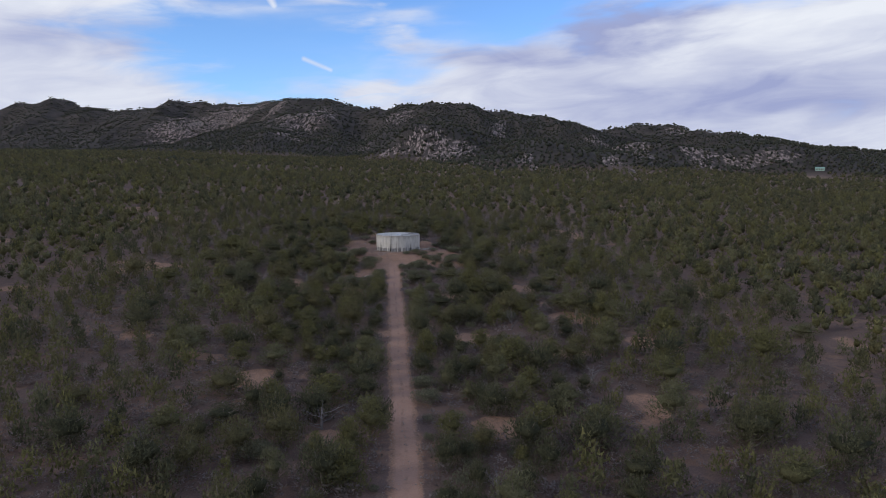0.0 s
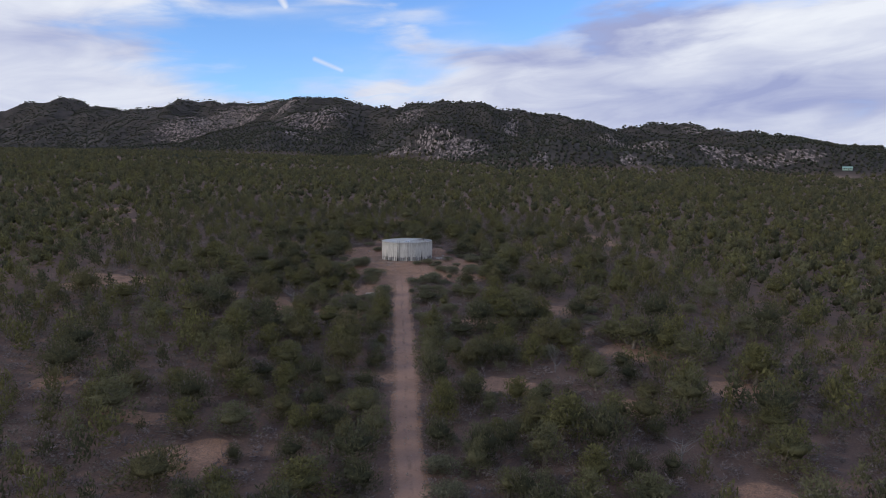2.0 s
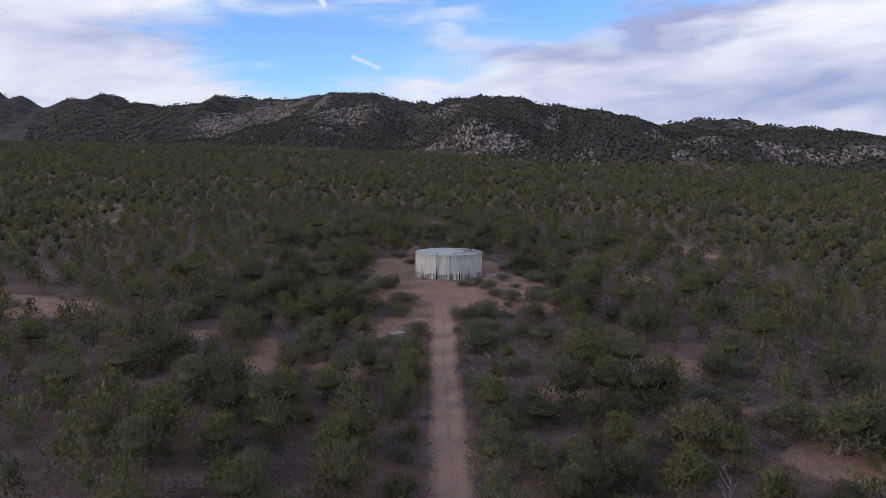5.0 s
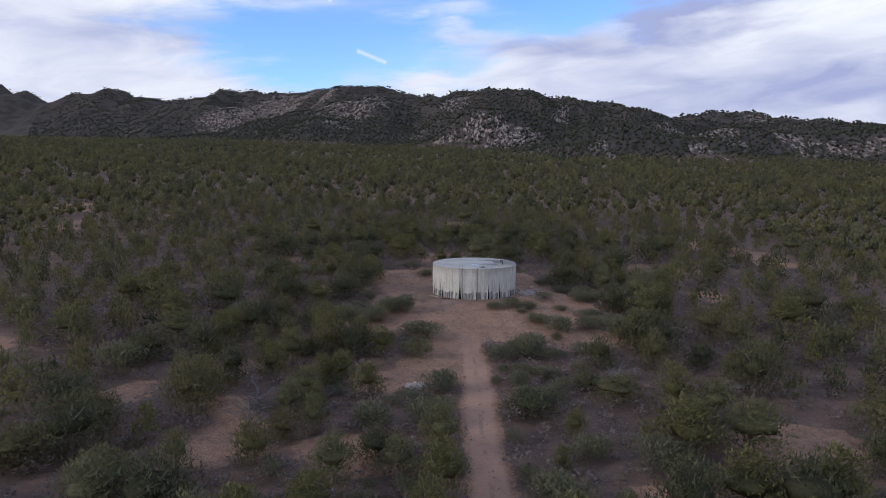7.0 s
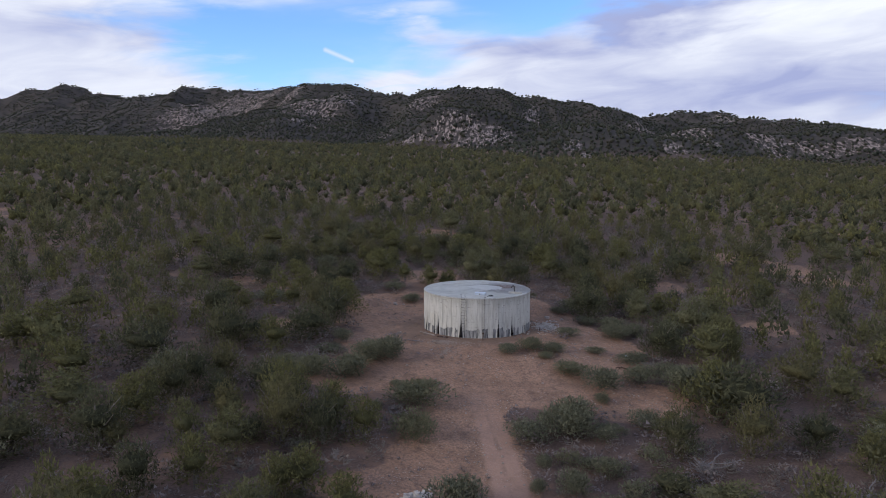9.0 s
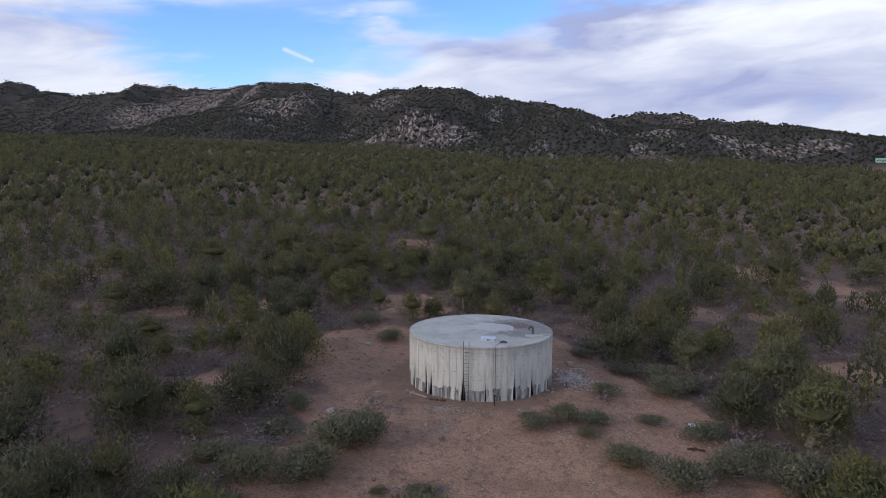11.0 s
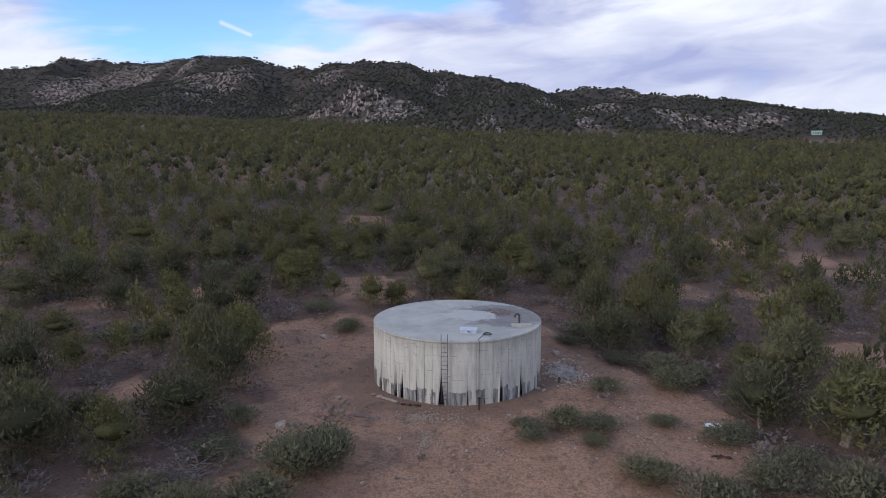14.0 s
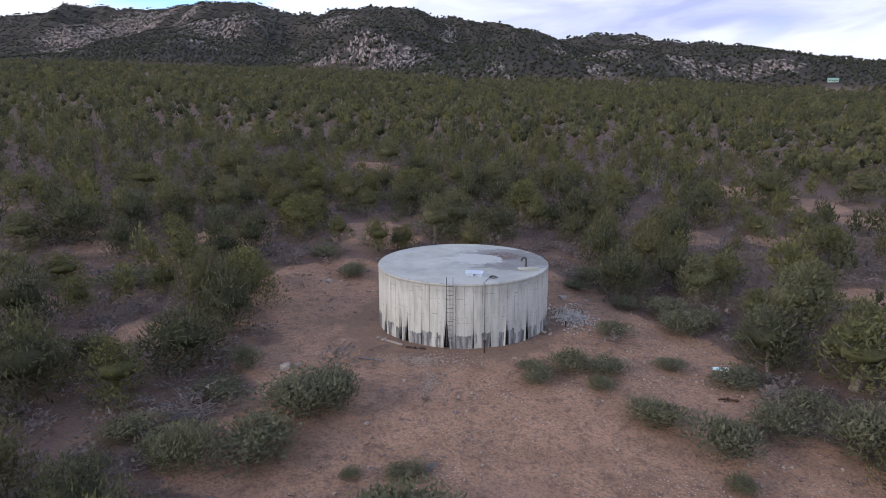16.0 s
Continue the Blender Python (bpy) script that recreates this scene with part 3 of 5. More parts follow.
def build_ground():
    xs = np.array(spread(-46, -3600, 1.4, 1.08, 17)[:0:-1] + list(np.arange(-46, 52, 1.25)) + spread(52, 3000, 1.4, 1.08, 17)[1:])
    ys = np.array(spread(-165, -900, 1.2, 1.2, 100)[:0:-1] + list(np.arange(-165, 44, 1.4)) + spread(44, 4300, 1.5, 1.08, 17)[1:])
    gx, gy = np.meshgrid(xs, ys)
    gz = land(gx, gy)
    nx, ny = len(xs), len(ys)
    i = (np.arange(ny - 1)[:, None] * nx + np.arange(nx - 1)).ravel()
    me = from_arrays("ground", np.stack([gx, gy, gz], -1).reshape(-1, 3), np.stack([i, i + 1, i + nx + 1, i + nx], -1), GROUND, True)
    up = hill_height(gx, gy)
    rock = outcrops(gx, gy)
    cut = np.clip(1.6 - np.hypot((gx - 366 + 0.1 * (gy - 665)) / 11, (gy - 665) / 36), 0, 1)
    for name, value in (("bare", shape_of_clearing(gx, gy) * (up < 4)), ("hill", np.maximum(np.clip((up - 3) / 8, 0, 1), np.maximum(rock, cut))), ("rock", rock), ("cut", cut)):
        me.attributes.new(name, "FLOAT", "POINT").data.foreach_set("value", value.astype(np.float32).ravel())
    return tagged(new("ground", me), "reddish bare soil plain rising to wooded rocky hills", "ground", kind="structure")


build_ground()


# ---- small mesh helpers ----
def part(name, bm, mat, parent, label=""):
    """Links a bmesh as one mesh object under a thing or a part."""
    me = bpy.data.meshes.new(name)
    bm.to_mesh(me)
    bm.free()
    me.materials.append(mat)
    ob = new(name, me)
    ob.parent = parent
    return tagged(ob, label)


def share(name, me, parent):
    ob = new(name, me)
    ob.parent = parent
    return ob


def thing(name, x, y, z, turn, label, category, group=""):
    ob = new(name)
    ob.matrix_world = pose(x, y, z, 0, 0, turn)
    return tagged(ob, label, category, group)


def add_box(bm, cx, cy, cz, sx, sy, sz, turn=0.0, bevel=0.0, tilt=0.0):
    m = pose(cx, cy, cz, 0, tilt, turn) @ Matrix.Diagonal((sx, sy, sz, 1))
    made = bmesh.ops.create_cube(bm, size=1, matrix=m)["verts"]
    if bevel:
        edges = {e for v in made for e in v.link_edges}
        bmesh.ops.bevel(bm, geom=list(edges), offset=bevel, segments=2, profile=0.5, affect="EDGES")


def add_tube(bm, points, radii, sides=7):
    """A tube with a radius at each of its points, closed at both ends."""
    rings = []
    for k, point in enumerate(points):
        a, b = Vector(points[max(k - 1, 0)]), Vector(points[min(k + 1, len(points) - 1)])
        way = (b - a).normalized()
        side = way.orthogonal().normalized() if k == 0 else (side - way * side.dot(way)).normalized()
        other = way.cross(side)
        rings.append([bm.verts.new(Vector(point) + radii[k] * (math.cos(2 * math.pi * s / sides) * side + math.sin(2 * math.pi * s / sides) * other)) for s in range(sides)])
    for low, high in zip(rings, rings[1:]):
        for s in range(sides):
            bm.faces.new((low[s], low[(s + 1) % sides], high[(s + 1) % sides], high[s]))
    bm.faces.new(rings[0][::-1])
    bm.faces.new(rings[-1])


# ---- the water tank ----
RADIUS, HEIGHT, STAVES = 6.0, 4.24, 66
# the splits at the foot of the skin: stave joint, height and half-width at the ground
SPLITS = {}


for joint, tall, wide in ((-14, 1.5, 0.06), (-11, 2.0, 0.09), (-8, 2.3, 0.09), (-7, 1.8, 0.13), (-5, 1.7, 0.04), (-2, 2.2, 0.18), (1, 1.6, 0.05), (3, 1.0, 0.04), (5, 2.0, 0.09), (8, 1.9, 0.15), (10, 1.2, 0.04), (12, 1.5, 0.09), (14, 1.5, 0.06)):
    SPLITS[joint] = (tall, wide)


def build_tank():
    tank = thing("water_tank", 0, 0, 0, 0, "round whitewashed water tank with split skin and flat roof", "water tank")
    step = 2 * math.pi / STAVES
    rng = random.Random(5)
    # inner wall: the dark of the open splits is put into its colour
    bm = bmesh.new()
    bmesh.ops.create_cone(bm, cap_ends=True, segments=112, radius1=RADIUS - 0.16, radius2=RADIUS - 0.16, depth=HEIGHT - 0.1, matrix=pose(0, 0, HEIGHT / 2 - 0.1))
    part("inner_wall", bm, GLOOM, tank, "inner wall behind the split skin, near-black for the shade inside")

    def lay(u, z, out):
        a = u + 0.15 * step - math.pi / 2
        return Vector(((RADIUS + out) * math.cos(a), (RADIUS + out) * math.sin(a), z))

    for k in range(-STAVES // 2, STAVES // 2):
        seam = 0.0007 + 0.0024 * rng.random() ** 1.5
        u0, u1 = k * step + seam, (k + 1) * step - 0.0006
        tall0, wide0 = SPLITS.get(k, (0.6 + rng.random() * 0.5, 0.006 * rng.random()))
        tall1, wide1 = SPLITS.get(k + 1, (0.6, 0.0))
        bm = bmesh.new()
        grid = []
        for z in (-0.25, 0.0, 0.35, 0.8, 1.4, 2.1, 3.0, HEIGHT - 0.16):
            g0 = wide0 / RADIUS * max(0.0, 1 - max(z, 0) / tall0)
            g1 = wide1 / RADIUS * max(0.0, 1 - max(z, 0) / tall1)
            curl0, curl1 = 0.9 * g0 * RADIUS * 0.6, 0.9 * g1 * RADIUS * 0.6
            row = []
            for s in range(4):
                u = u0 + g0 + (u1 - g1 - u0 - g0) * s / 3
                row.append((u, z, (curl0 if s == 0 else 0) + (curl1 if s == 3 else 0) - 0.008 * (s in (0, 3))))
            grid.append(row)
        front = [[bm.verts.new(lay(*c)) for c in row] for row in grid]
        back = [[bm.verts.new(lay(u, z, o - 0.045)) for u, z, o in row] for row in grid]
        nz = len(grid)
        for r in range(nz - 1):
            for s in range(3):
                bm.faces.new((front[r][s], front[r][s + 1], front[r + 1][s + 1], front[r + 1][s]))
            bm.faces.new((back[r][0], front[r][0], front[r + 1][0], back[r + 1][0]))
            bm.faces.new((front[r][3], back[r][3], back[r + 1][3], front[r + 1][3]))
        for s in range(3):
            bm.faces.new((front[nz - 1][s], front[nz - 1][s + 1], back[nz - 1][s + 1], back[nz - 1][s]))
        part("stave", bm, SKIN, tank)

    bm = bmesh.new()
    rings = []
    for r, z in ((RADIUS - 0.02, HEIGHT - 0.19), (RADIUS + 0.004, HEIGHT - 0.18), (RADIUS + 0.008, HEIGHT - 0.06), (RADIUS - 0.004, HEIGHT - 0.018), (RADIUS - 0.035, HEIGHT)):
        rings.append([bm.verts.new((r * math.cos(a), r * math.sin(a), z)) for a in np.linspace(0, 2 * math.pi, 112, endpoint=False)])
    for low, high in zip(rings, rings[1:]):
        for s in range(112):
            bm.faces.new((low[s], low[(s + 1) % 112], high[(s + 1) % 112], high[s])).smooth = True
    part("rim", bm, RIM, tank, "stained whitewashed rim band")

    bm = bmesh.new()
    rings = []
    for r in (RADIUS - 0.035, 4.6, 3.2, 1.8, 0.6):
        rings.append([bm.verts.new((r * math.cos(a), r * math.sin(a), HEIGHT + 0.09 * (1 - (r / RADIUS) ** 2) + 0.006 * rng.random())) for a in np.linspace(0, 2 * math.pi, 112, endpoint=False)])
    for low, high in zip(rings, rings[1:]):
        for s in range(112):
            bm.faces.new((low[s], low[(s + 1) % 112], high[(s + 1) % 112], high[s])).smooth = True
    bm.faces.new(rings[-1])
    part("roof", bm, ROOF, tank, "pale coated roof with dark ponding stains")

    for joint, (tall, wide) in SPLITS.items():
        if wide < 0.07:
            continue
        for sign in (-1, 1):
            bm = bmesh.new()
            u0 = joint * step + sign * (0.012 + wide / RADIUS)
            strip = []
            for z, lean in ((-0.1, 1.0), (tall * 0.35, 0.6), (tall * 0.7, 0.25), (tall, 0.0)):
                shift = sign * wide / RADIUS * (max(z, 0) / tall)
                strip.append([bm.verts.new(lay(u0 - shift, z, 0.02 + 0.08 * lean)), bm.verts.new(lay(u0 - shift + sign * 0.014, z, 0.012)), bm.verts.new(lay(u0 - shift, z, 0.0))])
            for low, high in zip(strip, strip[1:]):
                for s in (0, 1):
                    bm.faces.new((low[s], low[s + 1], high[s + 1], high[s]))
            part("flap", bm, RIM, tank, "curled white edge of torn skin")

    # thin cracks patched with white sealant
    for pts in (((-1.3, 5.2), (-0.9, 4.3), (-0.7, 3.2)), ((0.4, 5.0), (0.2, 4.1), (0.9, 3.5)), ((-4.6, 2.2), (-3.6, 1.9), (-2.6, 1.8)), ((-3.2, 3.4), (-2.4, 2.8), (-1.5, 2.5))):
        bm = bmesh.new()
        add_tube(bm, [(x, y, HEIGHT + 0.09 * (1 - (x * x + y * y) / RADIUS**2) + 0.004) for x, y in pts], [0.018, 0.026, 0.016], 5)
        part("sealed_crack", bm, RIM, tank, "white sealed crack")

    # hatch
    bm = bmesh.new()
    add_box(bm, 0, 0, 0.10, 1.06, 0.70, 0.20, bevel=0.01)
    frame_ob = part("hatch", bm, HATCH, tank, "pale blue metal hatch")
    frame_ob.matrix_basis = pose(0.74, -3.85, HEIGHT + 0.02, 0, 0, -4)
    bm = bmesh.new()
    add_box(bm, 0, 0, 0.225, 1.16, 0.80, 0.05, bevel=0.015)
    part("hatch_lid", bm, HATCH, frame_ob)
    bm = bmesh.new()
    add_box(bm, 0.0, -0.41, 0.15, 0.14, 0.03, 0.12, bevel=0.006)
    part("hasp", bm, STEEL, frame_ob, "grey steel hasp")

    # vent: a gooseneck pipe beside a low curb
    bm = bmesh.new()
    bend = [(0, 0, 0), (0, 0, 0.3), (0, 0, 0.58)] + [(-0.15 + 0.15 * math.cos(a), 0, 0.58 + 0.16 * math.sin(a)) for a in np.linspace(0.3, math.pi, 8)] + [(-0.31, 0, 0.50)]
    add_tube(bm, bend, [0.075] * len(bend), 10)
    vent = part("vent_pipe", bm, DARK_PIPE, tank, "dark gooseneck vent pipe")
    vent.matrix_basis = pose(4.3, -1.7, HEIGHT)
    bm = bmesh.new()
    add_box(bm, 0, 0, 0.09, 1.45, 0.42, 0.18, bevel=0.015)
    part("curb", bm, RIM, tank, "low whitewashed curb").matrix_basis = pose(4.42, -2.25, HEIGHT, 0, 0, 6)

    # coiled hose and the cable that hangs over the rim
    bm = bmesh.new()
    coil = [(0.30 * math.cos(a) * (1 - 0.02 * a), 0.24 * math.sin(a), 0.02 + 0.004 * a) for a in np.linspace(0, 15, 46)]
    add_tube(bm, coil, [0.022] * len(coil), 5)
    part("hose", bm, DARK_PIPE, tank, "black coiled hose").matrix_basis = pose(1.95, -4.45, HEIGHT + 0.03)
    bm = bmesh.new()
    a = math.asin(1.36 / RADIUS) - math.pi / 2
    out = lambda r, z: (r * math.cos(a), r * math.sin(a), z)
    run = [(1.7, -4.6, HEIGHT + 0.05), (1.5, -5.1, HEIGHT + 0.03), (1.3, -5.6, HEIGHT + 0.03), out(RADIUS + 0.06, HEIGHT - 0.02), out(RADIUS + 0.07, HEIGHT - 0.4), out(RADIUS + 0.04, 2.5), out(RADIUS + 0.05, 0.1)]
    add_tube(bm, run, [0.018] * len(run), 5)
    part("cable", bm, DARK_PIPE, tank, "dark cable hanging down the wall")

    # ladder
    a = math.asin(-0.82 / RADIUS)
    lad = new("ladder")
    lad.parent = tank
    tagged(lad, "dark grey steel wall ladder")
    lad.matrix_basis = pose(0, 0, 0, 0, 0, math.degrees(a))
    for side in (-0.21, 0.21):
        bm = bmesh.new()
        add_box(bm, side, -RADIUS - 0.17, 2.45, 0.035, 0.05, 4.55, bevel=0.006)
        part("rail", bm, DARK_PIPE, lad)
    for k in range(14):
        bm = bmesh.new()
        add_tube(bm, [(-0.21, -RADIUS - 0.17, 0.42 + 0.285 * k), (0.21, -RADIUS - 0.17, 0.42 + 0.285 * k)], [0.013, 0.013], 6)
        part("rung", bm, DARK_PIPE, lad)
    for z in (0.9, 2.4, 3.8):
        for side in (-0.21, 0.21):
            bm = bmesh.new()
            add_box(bm, side, -RADIUS - 0.09, z, 0.03, 0.17, 0.03)
            part("bracket", bm, STEEL, lad)
    return tank


build_tank()


# ---- plants ----
def crown_arrays(rng, lobes, tufts, length, width, core=1, core_size=0.8, spiky=0.6, shingle=0.5, inner=0.38, jag=0.6, under=0.35, rise=0.75):
    """Leaf sprays scattered over lobes (x, y, z, rx, rz), round a solid core in each lobe (core -1: one plain core for all). Corners and triangles."""
    verts, faces = [], []
    weight = np.array([l[3] * l[4] for l in lobes])
    pick = rng.choice(len(lobes), tufts, p=weight / weight.sum())
    lob = np.array(lobes)[pick]
    way = rng.normal(size=(tufts, 3))
    way[:, 2] += 0.25
    way /= np.linalg.norm(way, axis=1)[:, None]
    reach = (inner + (1.08 - inner) * rng.random(tufts) ** 0.55)[:, None]
    scale = np.stack([lob[:, 3], lob[:, 3], lob[:, 4]], -1)
    root = lob[:, :3] + way * scale * reach
    root[:, 2] = np.maximum(root[:, 2], 0.03)
    side = np.cross(way, rng.normal(size=(tufts, 3)))
    side /= np.linalg.norm(side, axis=1)[:, None] + 1e-9
    lead = way * spiky + rng.normal(size=(tufts, 3)) * 0.3 + np.array([0, 0, rise])
    # some sprays lie flat over the crown like shingles, the others stand out from it
    over = np.cross(way, side)
    over *= np.where(over[:, 2:] < 0, -1.0, 1.0)
    flat = rng.random((tufts, 1)) < shingle
    lead = np.where(flat, over + 0.25 * way + 0.25 * rng.normal(size=(tufts, 3)), lead)
    lead /= np.linalg.norm(lead, axis=1)[:, None]
    size = (0.6 + 0.8 * rng.random(tufts))[:, None]
    v = np.stack([root - side * width * size, root + side * width * size, root + lead * length * size], 1)
    verts.append(v.reshape(-1, 3))
    faces.append(np.arange(3 * tufts).reshape(-1, 3))
    count = 3 * tufts
    if core:
        bm = bmesh.new()
        bmesh.ops.create_icosphere(bm, subdivisions=abs(core), radius=1.0)
        ball = np.array([p.co[:] for p in bm.verts])
        tri = np.array([[p.index for p in f.verts] for f in bm.faces])
        bm.free()
        # the inner mass of a clump is flat below and hidden by its sprays
        base = ball * np.where(ball[:, 2:] < 0, np.array([0.65 + under * 0.35, 0.65 + under * 0.35, under]), 1.0)
        if core < 0:
            top, wide = max(l[2] + l[4] for l in lobes), max(math.hypot(l[0], l[1]) + l[3] for l in lobes)
            bodies = [(0, 0, top * 0.46, wide * 0.8, top * 0.46)]
        else:
            bodies = lobes
        for l in bodies:
            b = base * (1 - jag / 2 + jag * rng.random((len(ball), 1))) * np.array([l[3], l[3], l[4]]) * core_size + np.array(l[:3])
            b[:, 2] = np.maximum(b[:, 2], 0.0)
            verts.append(b)
            faces.append(tri + count)
            count += len(b)
    return np.concatenate(verts), np.concatenate(faces)


def tree_lobes(rng, height, width, kind, n=9):
    """Where the clumps of a crown sit."""
    out = []
    if kind == "juniper":
        # upright clumps of different heights that lean outwards a little
        for k in range(n):
            a, r = k * 2.4 + rng.random(), width * 0.31 * math.sqrt((k + 0.2) / n)
            top = height * (1.0 - 0.5 * (k / n) ** 1.1) * (0.85 + 0.22 * rng.random())
            out.append((r * math.cos(a), r * math.sin(a), top * 0.5, width * (0.17 + 0.08 * rng.random()) * (9 / n) ** 0.3, top * 0.49))
    else:
        # rounded clumps stacked round a leader, widest low down
        for k in range(n):
            h = 0.20 + 0.56 * k / (n - 1)
            a, r = k * 2.4 + rng.random() * 1.2, width * 0.30 * (1.05 - h) * (0.7 + 0.5 * rng.random())
            out.append((r * math.cos(a), r * math.sin(a), height * h, width * (0.25 - 0.07 * h) * (0.85 + 0.3 * rng.random()), height * (0.20 + 0.05 * rng.random())))
        out.append((0, 0, height * 0.80, width * 0.15, height * 0.17))
    return out


def trunk_mesh(rng, height, width, name, mat, limbs=4, bare=False):
    bm = bmesh.new()
    r = 0.11 * height / 4
    lean = rng.normal(size=2) * 0.08 * height
    add_tube(bm, [(0, 0, -0.25), (lean[0] * 0.3, lean[1] * 0.3, height * 0.3), (lean[0], lean[1], height * 0.8)], [r * 1.4, r, r * 0.25], 7)
    for k in range(limbs):
        a, h = rng.random() * 6.28, height * (0.06 + 0.6 * k / limbs)
        reach = width * (0.42 if not bare else 0.5) * (0.6 + 0.5 * rng.random())
        rise = height * (0.22 + 0.2 * rng.random())
        ca, sa_ = math.cos(a), math.sin(a)
        bend = (rng.random() - 0.5) * 0.6
        p1 = (lean[0] * 0.4, lean[1] * 0.4, h)
        p2 = (p1[0] + reach * 0.5 * ca, p1[1] + reach * 0.5 * sa_, h + rise * 0.35)
        p3 = (p1[0] + reach * math.cos(a + bend), p1[1] + reach * math.sin(a + bend), h + rise)
        add_tube(bm, [p1, p2, p3], [r * 0.55, r * 0.4, r * 0.12], 5)
        if bare:
            for q in range(5):
                f = 0.35 + 0.13 * q
                s = [p2[i] + (p3[i] - p2[i]) * f for i in range(3)]
                b = a + rng.normal() * 0.9
                l = reach * 0.45 * (0.5 + rng.random())
                add_tube(bm, [s, (s[0] + l * math.cos(b), s[1] + l * math.sin(b), s[2] + l * (0.2 + 0.7 * rng.random()))], [r * 0.16, r * 0.04], 4)
    me = bpy.data.meshes.new(name)
    bm.to_mesh(me)
    bm.free()
    me.materials.append(mat)
    return me


TREE = {}


def spread_of(v):
    """How wide and high a crown really is."""
    return float(np.percentile(np.abs(v[:, :2]), 97) * 2.05), float(np.percentile(v[:, 2], 99.5))


def tree_templates():
    for kind, mat, n in (("juniper", JUNIPER, 6), ("pinyon", PINYON, 4)):
        for k in range(n):
            rng = np.random.default_rng(100 + k + (50 if kind == "pinyon" else 0))
            h, w = 4.0, (3.7 if kind == "juniper" else 3.5) * (0.85 + 0.3 * rng.random())
            v, f = crown_arrays(rng, tree_lobes(rng, h, w, kind, 8), 1700, 0.26 if kind == "juniper" else 0.22, 0.043, -1, 0.60, 0.40, 0.30, 0.30, 0.6, rise=1.0)
            w, h = spread_of(v)
            TREE[kind, k] = (from_arrays("crown", v, f, mat, True), trunk_mesh(rng, h, w, "trunk", BARK), w, h)


tree_templates()
SHRUB_MESH = []
for k in range(9):
    rng = np.random.default_rng(300 + k)
    lobes = [(0.42 * math.cos(a) * rng.random(), 0.42 * math.sin(a) * rng.random(), 0.34 + 0.2 * rng.random(), 0.34 + 0.12 * rng.random(), 0.36) for a in rng.random(6) * 6.28]
    tufts = 2000 if k < 5 else 620
    v, f = crown_arrays(rng, lobes, tufts, 0.085, 0.0165 * math.sqrt(2700 / tufts), 0, 0.52, 0.55, 0.35, 0.30, 0.3)
    w, h = spread_of(v)
    v /= np.array([w, w, h])
    SHRUB_MESH.append(from_arrays("shrub", v, f, SHRUB, True))

SHRUBS_A = [
    (-13, -9.5, 1.8, 1.5), (-26.2, 4.1, 4.2, 1.5), (-12.3, 13.7, 3.1, 1.1), (-9.5, 10.3, 2.5, 1.2), (19.9, -3.1, 4.1, 1.4), (12.4, 3.2, 2.2, 1),
    (15.2, 1.8, 3.1, 1.6), (17.2, 0.3, 2.6, 1.4), (10.1, -3.2, 2.2, 1.1), (3.9, -9.1, 1.7, 0.5), (4.4, -10.7, 2, 1), (6.3, -9, 2.4, 1.3),
    (8.5, -9.1, 2.1, 1.1), (7.9, -10.8, 1.7, 0.6), (12.9, -7.6, 1.8, 0.8), (16.6, -8.8, 3.1, 1.2), (9.2, 7.4, 1.9, 0.8), (10.8, 10.1, 2.9, 1.3),
    (10.2, -14.2, 3, 1.3), (12.9, -16.6, 3, 2.1), (16.2, -14.8, 3.6, 1.7), (19.4, -12, 2.8, 1.3),
]
SHRUBS_B = [
    (19.9, -16.1, 3.6, 2.6), (-8.5, -15.2, 2.7, 2.3), (-6.7, -14.2, 2.7, 2.3), (-9.5, -18.4, 3.8, 2), (-2.8, -19.5, 1.9, 0.6), (-17.3, -20, 2.1, 0.5),
    (-5.1, -19.9, 1.1, 0.5), (-13.4, -12.5, 3, 0.7), (-13.4, -18.8, 3.4, 1.4), (-16.2, -17.4, 2.7, 1), (9.9, -24.5, 3.9, 2.3), (6.8, -28, 3, 1.7),
    (12.2, -26.7, 2.4, 1.4), (7.8, -32, 1.3, 1), (9.8, -34.9, 1.9, 1.8), (7.6, -35.4, 1, 1.1), (12.2, -32.1, 2.2, 1.4), (15.9, -23.7, 3, 1.4),
    (10.5, -38.5, 2.3, 1.5), (12.5, -36.3, 2.9, 0.9), (-28.1, -40.2, 4.2, 2.6), (-24.5, -22.9, 4.2, 2.6),
]
SHRUBS_C = [
    (-2.5, -23.8, 4.2, 2.2), (-8.6, -13.4, 4.2, 1.5), (0.6, -40.4, 3.3, 0.7), (13.9, -54.7, 4.2, 2.1), (16.5, -47.6, 2.9, 2), (39.5, -40.9, 4.2, 1.4),
    (36.5, -49.9, 3.5, 1.3), (39.6, -47.4, 3.1, 1.4), (21.5, -48.1, 4.2, 2.6), (23.7, -107, 3.6, 1.8), (12.6, -19.3, 1.2, 1), (15.1, -1.3, 2.9, 1.6),
    (-12.5, -20.5, 2.9, 2.3), (21.1, -1, 2.9, 2.3), (-24.9, 23.1, 2.9, 2.3), (-36.4, 28.7, 2.9, 2.3), (-21.6, 53.9, 2.9, 2.3), (-1.6, -29.6, 2.9, 2.3),
    (10, -26.7, 2.9, 2.3), (-1.2, -46.6, 2.9, 2.3), (2.7, -45.4, 2.9, 2.3), (32.3, -24.3, 2.9, 2.3),
]
